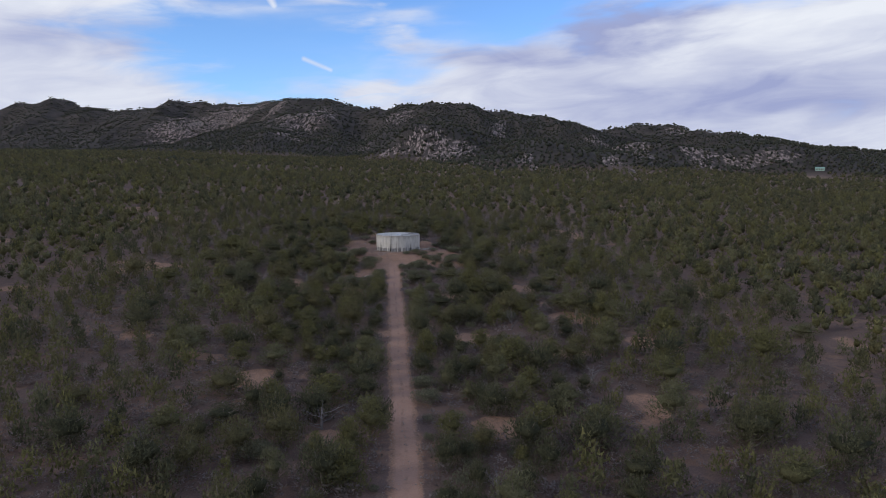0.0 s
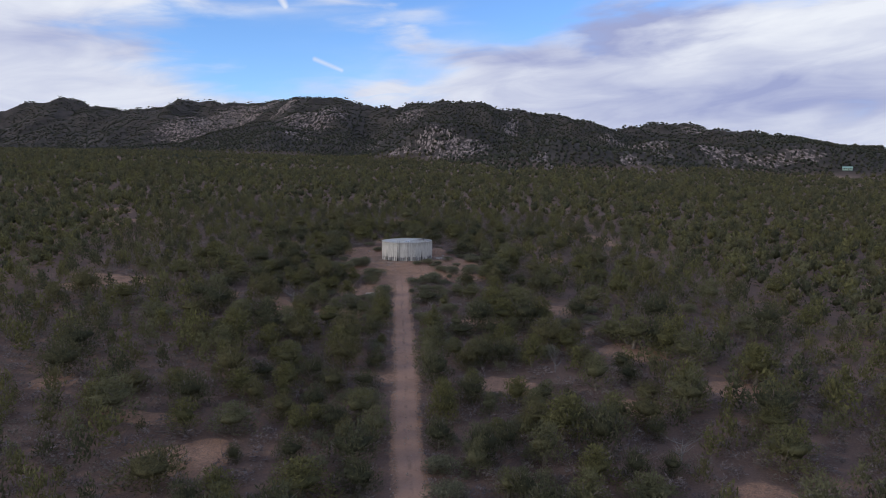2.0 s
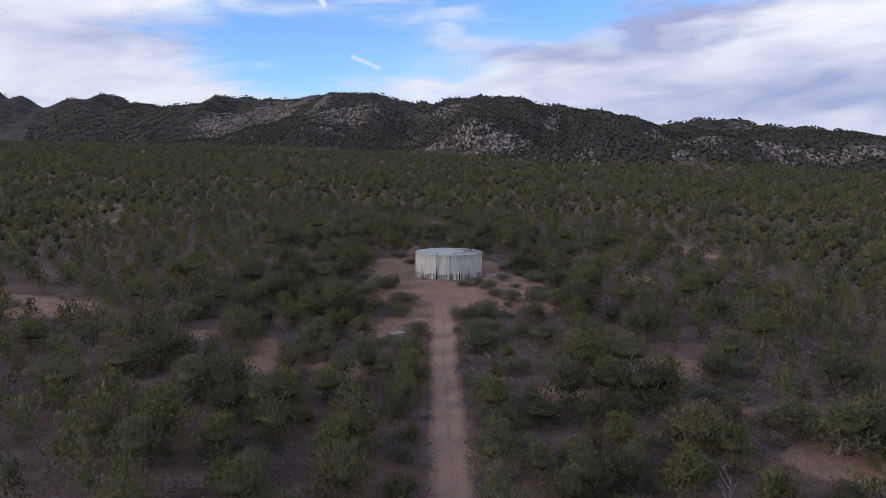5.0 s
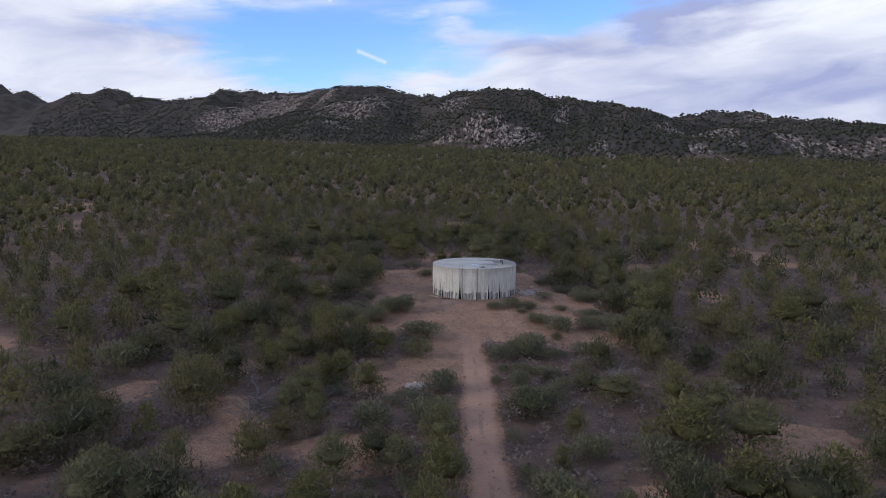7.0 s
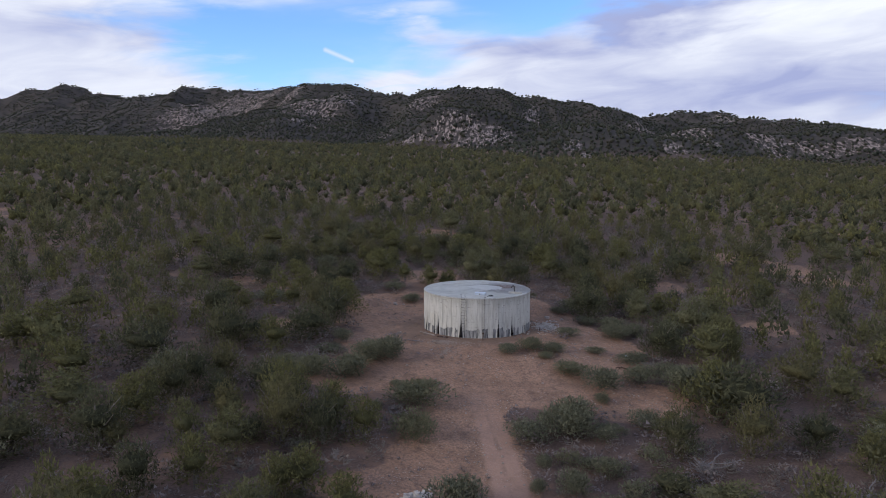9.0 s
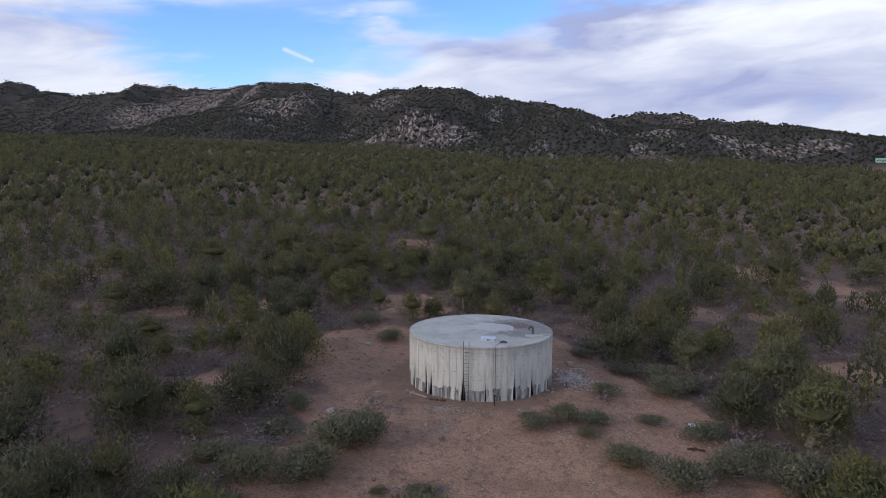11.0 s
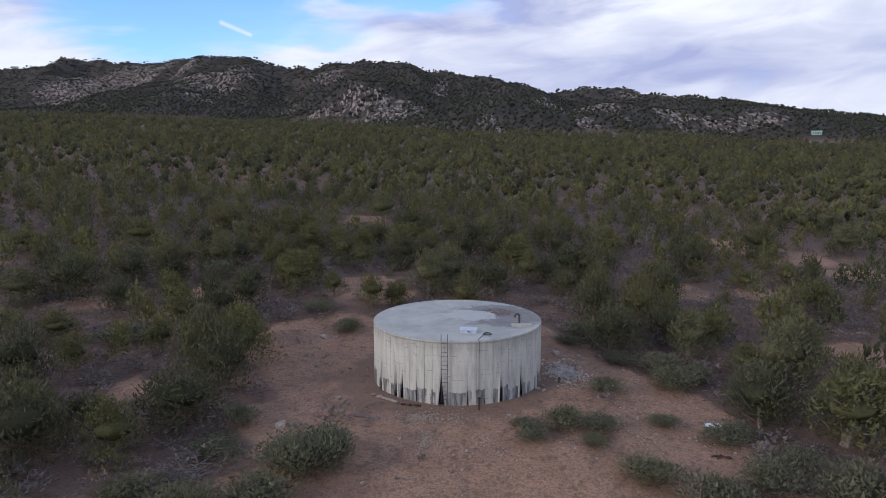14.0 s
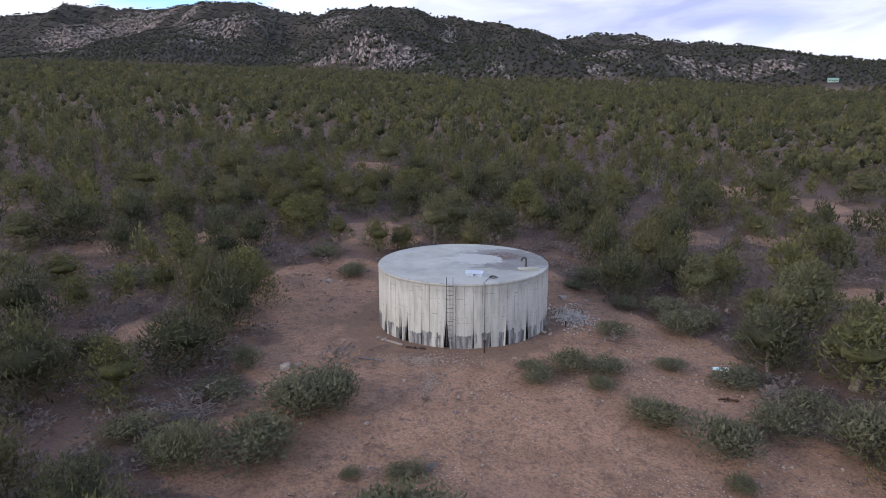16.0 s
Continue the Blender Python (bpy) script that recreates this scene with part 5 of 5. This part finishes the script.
# ---- things lying about the clearing ----
def stone_arrays(g, count, places, small, large, flat=0.7):
    """Rough stones: eight-cornered lumps at the given places."""
    cube = np.array([(-1, -1, -1), (1, -1, -1), (1, 1, -1), (-1, 1, -1), (-0.7, -0.7, 1), (0.7, -0.7, 1), (0.7, 0.7, 1), (-0.7, 0.7, 1)], float)
    quads = np.array([(0, 3, 2, 1), (4, 5, 6, 7), (0, 1, 5, 4), (1, 2, 6, 5), (2, 3, 7, 6), (3, 0, 4, 7)])
    tri = np.concatenate([quads[:, [0, 1, 2]], quads[:, [0, 2, 3]]])
    size = small + (large - small) * g.random(count) ** 3
    v = cube[None] * g.uniform(0.6, 1.1, (count, 8, 3)) * size[:, None, None] * np.array([1, 1, flat])
    a = g.uniform(0, 6.283, count)
    c, s = np.cos(a)[:, None], np.sin(a)[:, None]
    v = np.stack([v[:, :, 0] * c - v[:, :, 1] * s, v[:, :, 0] * s + v[:, :, 1] * c, v[:, :, 2]], -1)
    v += places[:, None, :] + np.array([0, 0, 1])[None, None] * (size * flat * 0.45)[:, None, None]
    return v.reshape(-1, 3), (tri[None] + (np.arange(count) * 8)[:, None, None]).reshape(-1, 3)


def heap(name, label, x, y, rx, ry, count, high, mat, seed, small=0.05, large=0.16):
    g = np.random.default_rng(seed)
    r, a = np.clip(np.abs(g.normal(0, 0.52, count)), 0, 1.25), g.uniform(0, 6.283, count)
    r *= 1 + 0.3 * np.sin(2 * a + seed) + 0.2 * np.sin(5 * a + 2 * seed)
    px, py = x + rx * r * np.cos(a), y + ry * r * np.sin(a)
    pz = land(px, py) + high * np.maximum(0, 1 - r * r) * g.random(count)
    v, f = stone_arrays(g, count, np.stack([px, py, pz], -1), small, large)
    return tagged(new(name, from_arrays(name, v, f, mat, tone=np.zeros(len(v)))), label, "stones", kind="stuff")


heap("rubble_heap", "heap of white broken rubble beside the tank", 7.75, 0.5, 1.9, 2.2, 1900, 0.22, ROCK, 61, 0.02, 0.09)
heap("stone_heap", "low heap of pinkish stones among shrubs", 18.2, -9.2, 0.9, 0.8, 170, 0.25, PEBBLE, 62, 0.05, 0.14)
heap("stone_heap", "low heap of pale stones beside the track", 0.2, -37.2, 1.1, 0.9, 150, 0.25, ROCK, 63, 0.06, 0.22)
heap("foot_rubble", "scattered pale rubble at the foot of the tank", -2.6, -8.0, 4.2, 1.7, 1500, 0.02, PEBBLE, 64, 0.012, 0.055)
heap("foot_rubble", "spilled gravel fan below the tank", -1.9, -11.2, 1.7, 3.4, 900, 0.01, PEBBLE, 65, 0.012, 0.05)
g = np.random.default_rng(66)
px, py = g.uniform(-18, 22, 5200), g.uniform(-34, 16, 5200)
ok = (shape_of_clearing(px, py) > 0.5) & (np.hypot(px, py) > 6.3) & (smooth_noise(px, py, 5, 71) + g.normal(0, 0.35, len(px)) > 0.1)
px, py = px[ok], py[ok]
v, f = stone_arrays(g, len(px), np.stack([px, py, land(px, py)], -1), 0.02, 0.11)
tagged(new("pebbles", from_arrays("pebbles", v, f, PEBBLE)), "loose pale pebbles strewn over red soil", "pebbles", kind="stuff")
px = g.uniform(-1, 1, 1500)
py = g.uniform(-150, -12, 1500)
lane = g.choice([-1.5, -1.2, 0.1, 1.3, 1.6], 1500) + px * 0.5
v, f = stone_arrays(g, 1500, np.stack([lane - 0.205 * py - 1.53, py, land(lane - 0.205 * py - 1.53, py)], -1), 0.02, 0.10)
tagged(new("track_stones", from_arrays("track_stones", v, f, PEBBLE)), "small stones along the dirt track", "pebbles", kind="stuff")


def boulder_mesh(seed):
    g = np.random.default_rng(seed)
    bm = bmesh.new()
    bmesh.ops.create_icosphere(bm, subdivisions=2, radius=1)
    cuts = [Vector(g.normal(size=3)).normalized() for _ in range(11)]
    for p in bm.verts:
        for c in cuts:
            d = p.co.dot(c)
            if d > 0.52:
                p.co -= c * (d - 0.52)
        p.co.z *= 0.7
    me = bpy.data.meshes.new("rock")
    bm.to_mesh(me)
    bm.free()
    me.materials.append(BOULDER)
    return me


BOULDERS = [boulder_mesh(k) for k in range(4)]
for k, (x, y, r) in enumerate([(7.9, 5.1, 0.42), (9.6, 4.6, 0.30), (8.6, 3.6, 0.2), (5.5, -3.0, 0.28), (5.9, -3.3, 0.22), (6.0, -2.4, 0.2), (7.4, -8.6, 0.26), (7.9, -8.2, 0.22), (8.3, -8.8, 0.2), (-11.2, 8.0, 0.4),
                               (-10.3, 8.5, 0.22), (-5.2, -4.6, 0.28), (-5.6, -4.2, 0.22), (-10.6, -9.3, 0.5), (-9.9, -8.8, 0.25), (-7.9, -4.9, 0.3), (-3.4, -10.9, 0.16), (-4.9, -15.6, 0.2), (3.2, -7.6, 0.17), (2.2, -43.5, 0.3), (3.2, -42.0, 0.22), (11.5, -21.5, 0.2)]):
    ob = tagged(new("rock", BOULDERS[k % 4]), "pale angular rock on bare red soil", "rock", "rocks of the clearing")
    ob.matrix_world = pose(x, y, float(land(x, y)) + r * 0.18, 0, 0, k * 67) @ Matrix.Diagonal((r * 1.2, r * 0.9, r, 1))


def lay_out(name, label, category, bm, mat, x, y, turn, lift=0.0, tilt=0.0):
    me = bpy.data.meshes.new(name)
    bm.to_mesh(me)
    bm.free()
    me.materials.append(mat)
    ob = tagged(new(name, me), label, category)
    ob.matrix_world = pose(x, y, float(land(x, y)) + lift, 0, tilt, turn)
    return ob


bm = bmesh.new()
add_box(bm, 0, 0, 0.36, 0.09, 0.09, 0.95, bevel=0.01)
add_box(bm, 0, 0, 0.78, 0.20, 0.14, 0.10, bevel=0.015)
lay_out("stake", "rusty iron stake with a capped head", "stake", bm, RUST, 1.35, -6.75, 15)
bm = bmesh.new()
add_box(bm, 0, 0, 0.20, 0.07, 0.07, 0.50, bevel=0.01)
lay_out("stake", "short dark iron stake beside the rubble", "stake", bm, RUST, 7.15, -1.7, 30)
bm = bmesh.new()
add_box(bm, 0, 0, 0.03, 1.75, 0.15, 0.05, bevel=0.008)
lay_out("plank", "weathered grey plank lying on the ground", "plank", bm, DEADWOOD, -5.6, -7.9, -14, 0.01)
bm = bmesh.new()
add_box(bm, 0, 0, 0.05, 1.7, 0.16, 0.09, bevel=0.01)
lay_out("beam", "broken pale concrete curb at the tank foot", "beam", bm, BOULDER, -4.6, -5.0, -38, 0.0)
bm = bmesh.new()
add_box(bm, 0, 0, 0.05, 1.3, 0.12, 0.10, bevel=0.01)
lay_out("beam", "dark rusted beam at the tank foot", "beam", bm, RUST, -3.0, -6.05, -12, 0.0)
bm = bmesh.new()
for k in range(4):
    add_tube(bm, [(-0.55 + 0.04 * k, 0.07 * k - 0.1, 0.02 + 0.02 * k), (0.1, 0.09 * k - 0.12, 0.05 + 0.02 * k), (0.6 - 0.05 * k, 0.05 * k - 0.05, 0.02)], [0.03, 0.035, 0.02], 5)
lay_out("scrap", "tangle of split grey planks on soil", "wood", bm, DEADWOOD, -1.5, -18.8, 62, 0.02)
bm = bmesh.new()
add_tube(bm, [(-0.5, 0, 0.06), (0, 0.08, 0.12), (0.45, -0.02, 0.08), (0.62, 0.1, 0.05)], [0.05, 0.06, 0.05, 0.04], 6)
add_tube(bm, [(-0.2, -0.25, 0.05), (0, 0.08, 0.16), (0.1, 0.4, 0.05)], [0.035, 0.05, 0.03], 6)
add_box(bm, 0.5, 0.05, 0.07, 0.22, 0.22, 0.08, 20, 0.02)
lay_out("scrap_iron", "rusty tangled scrap iron on bare soil", "scrap metal", bm, RUST, 15.0, -11.0, -12)
bm = bmesh.new()
ring = [[(x0, 0.21 * math.cos(a) * s, 0.03 + 0.21 * math.sin(a) * s) for a in np.linspace(0, math.pi, 9)] for x0, s in ((-0.55, 0.75), (0.45, 1.0))]
outer = [[bm.verts.new(p) for p in r] for r in ring]
inner = [[bm.verts.new((p[0], p[1] * 0.88, p[2] * 0.86)) for p in r] for r in ring]
for k in range(8):
    bm.faces.new((outer[0][k], outer[1][k], outer[1][k + 1], outer[0][k + 1]))
    bm.faces.new((inner[0][k + 1], inner[1][k + 1], inner[1][k], inner[0][k]))
    for e in (0, 1):
        bm.faces.new((outer[e][k], outer[e][k + 1], inner[e][k + 1], inner[e][k]))
for e in (0, 8):
    bm.faces.new((outer[0][e], outer[1][e], inner[1][e], inner[0][e]))
lay_out("plastic_trough", "pale blue half-round plastic trough piece on soil", "plastic piece", bm, PLASTIC, 16.2, -6.7, -10)

# grey heaps of cut branches
for x, y, r, seed in ((-14.4, -15.2, 2.0, 91), (18.6, -30.2, 1.3, 92), (24.5, -34.5, 1.7, 93), (-6.5, -41.5, 1.2, 94)):
    g = np.random.default_rng(seed)
    bm = bmesh.new()
    for k in range(70):
        a, b_ = g.uniform(0, 6.283), g.normal(0, 0.4)
        sx, sy, sz = g.normal(0, r * 0.3), g.normal(0, r * 0.3), 0.1 + 0.5 * g.random()
        l = r * (0.4 + 0.6 * g.random())
        add_tube(bm, [(sx, sy, max(sz - 0.3, 0)), (sx + l * 0.5 * math.cos(a), sy + l * 0.5 * math.sin(a), sz), (sx + l * math.cos(a + b_), sy + l * math.sin(a + b_), sz + l * g.uniform(-0.3, 0.4))], [0.028, 0.02, 0.008], 4)
    lay_out("brush_pile", "tangled heap of bare grey branches", "brush pile", bm, DEADWOOD, x, y, 0)["kind"] = "stuff"

# dry weeds on the open ground
g = np.random.default_rng(95)
weed_units = unit_templates("juniper", 3, 14, 0.5, 0.08, 0, 950, 2)
x, y = g.uniform(-18, 24, 2600), g.uniform(-45, 20, 2600)
ok = (shape_of_clearing(x, y) > 0.4) & (np.hypot(x, y) > 6.4) & (smooth_noise(x, y, 4, 72) > -0.1) & (off_track(x, y) > 1.2)
x, y = x[ok], y[ok]
tall = g.uniform(0.08, 0.28, len(x))
joined("dry_weeds", "small dry grey-brown weeds on red soil", "weeds", SAGE, weed_units, x, y, tall * 1.7, tall, g, 0.01)


# ---- the house on the hill foot ----
def build_house(x, y, turn):
    house = thing("house", x, y, float(land(x, y)), turn, "small house with pale green walls and roof", "house")
    bm = bmesh.new()
    add_box(bm, 0, 0, 0.9, 10, 6, 3.2)
    part("wall", bm, PALE_WALL, house)
    bm = bmesh.new()
    for p in ((-5.5, -3.6, 2.35), (5.5, -3.6, 2.35), (5.5, 0, 4.0), (-5.5, 0, 4.0), (5.5, 3.6, 2.35), (-5.5, 3.6, 2.35), (-5.5, 0, 2.25), (5.5, 0, 2.25)):
        bm.verts.new(p)
    bm.verts.ensure_lookup_table()
    for q in ((0, 1, 2, 3), (3, 2, 4, 5), (0, 3, 5, 6), (1, 7, 4, 2), (0, 6, 7, 1), (6, 5, 4, 7)):
        bm.faces.new([bm.verts[i] for i in q])
    part("roof", bm, ROOF_GREEN, house, "green metal gable roof")
    for wx in (-3.4, -1.0, 3.2):
        bm = bmesh.new()
        add_box(bm, wx, -3.02, 1.3, 1.1, 0.12, 1.0, bevel=0.03)
        part("window", bm, GLOOM, house)
    bm = bmesh.new()
    add_box(bm, 1.2, -3.02, 0.85, 0.95, 0.12, 2.0, bevel=0.03)
    part("door", bm, RUST, house)


build_house(394, 724, -18)
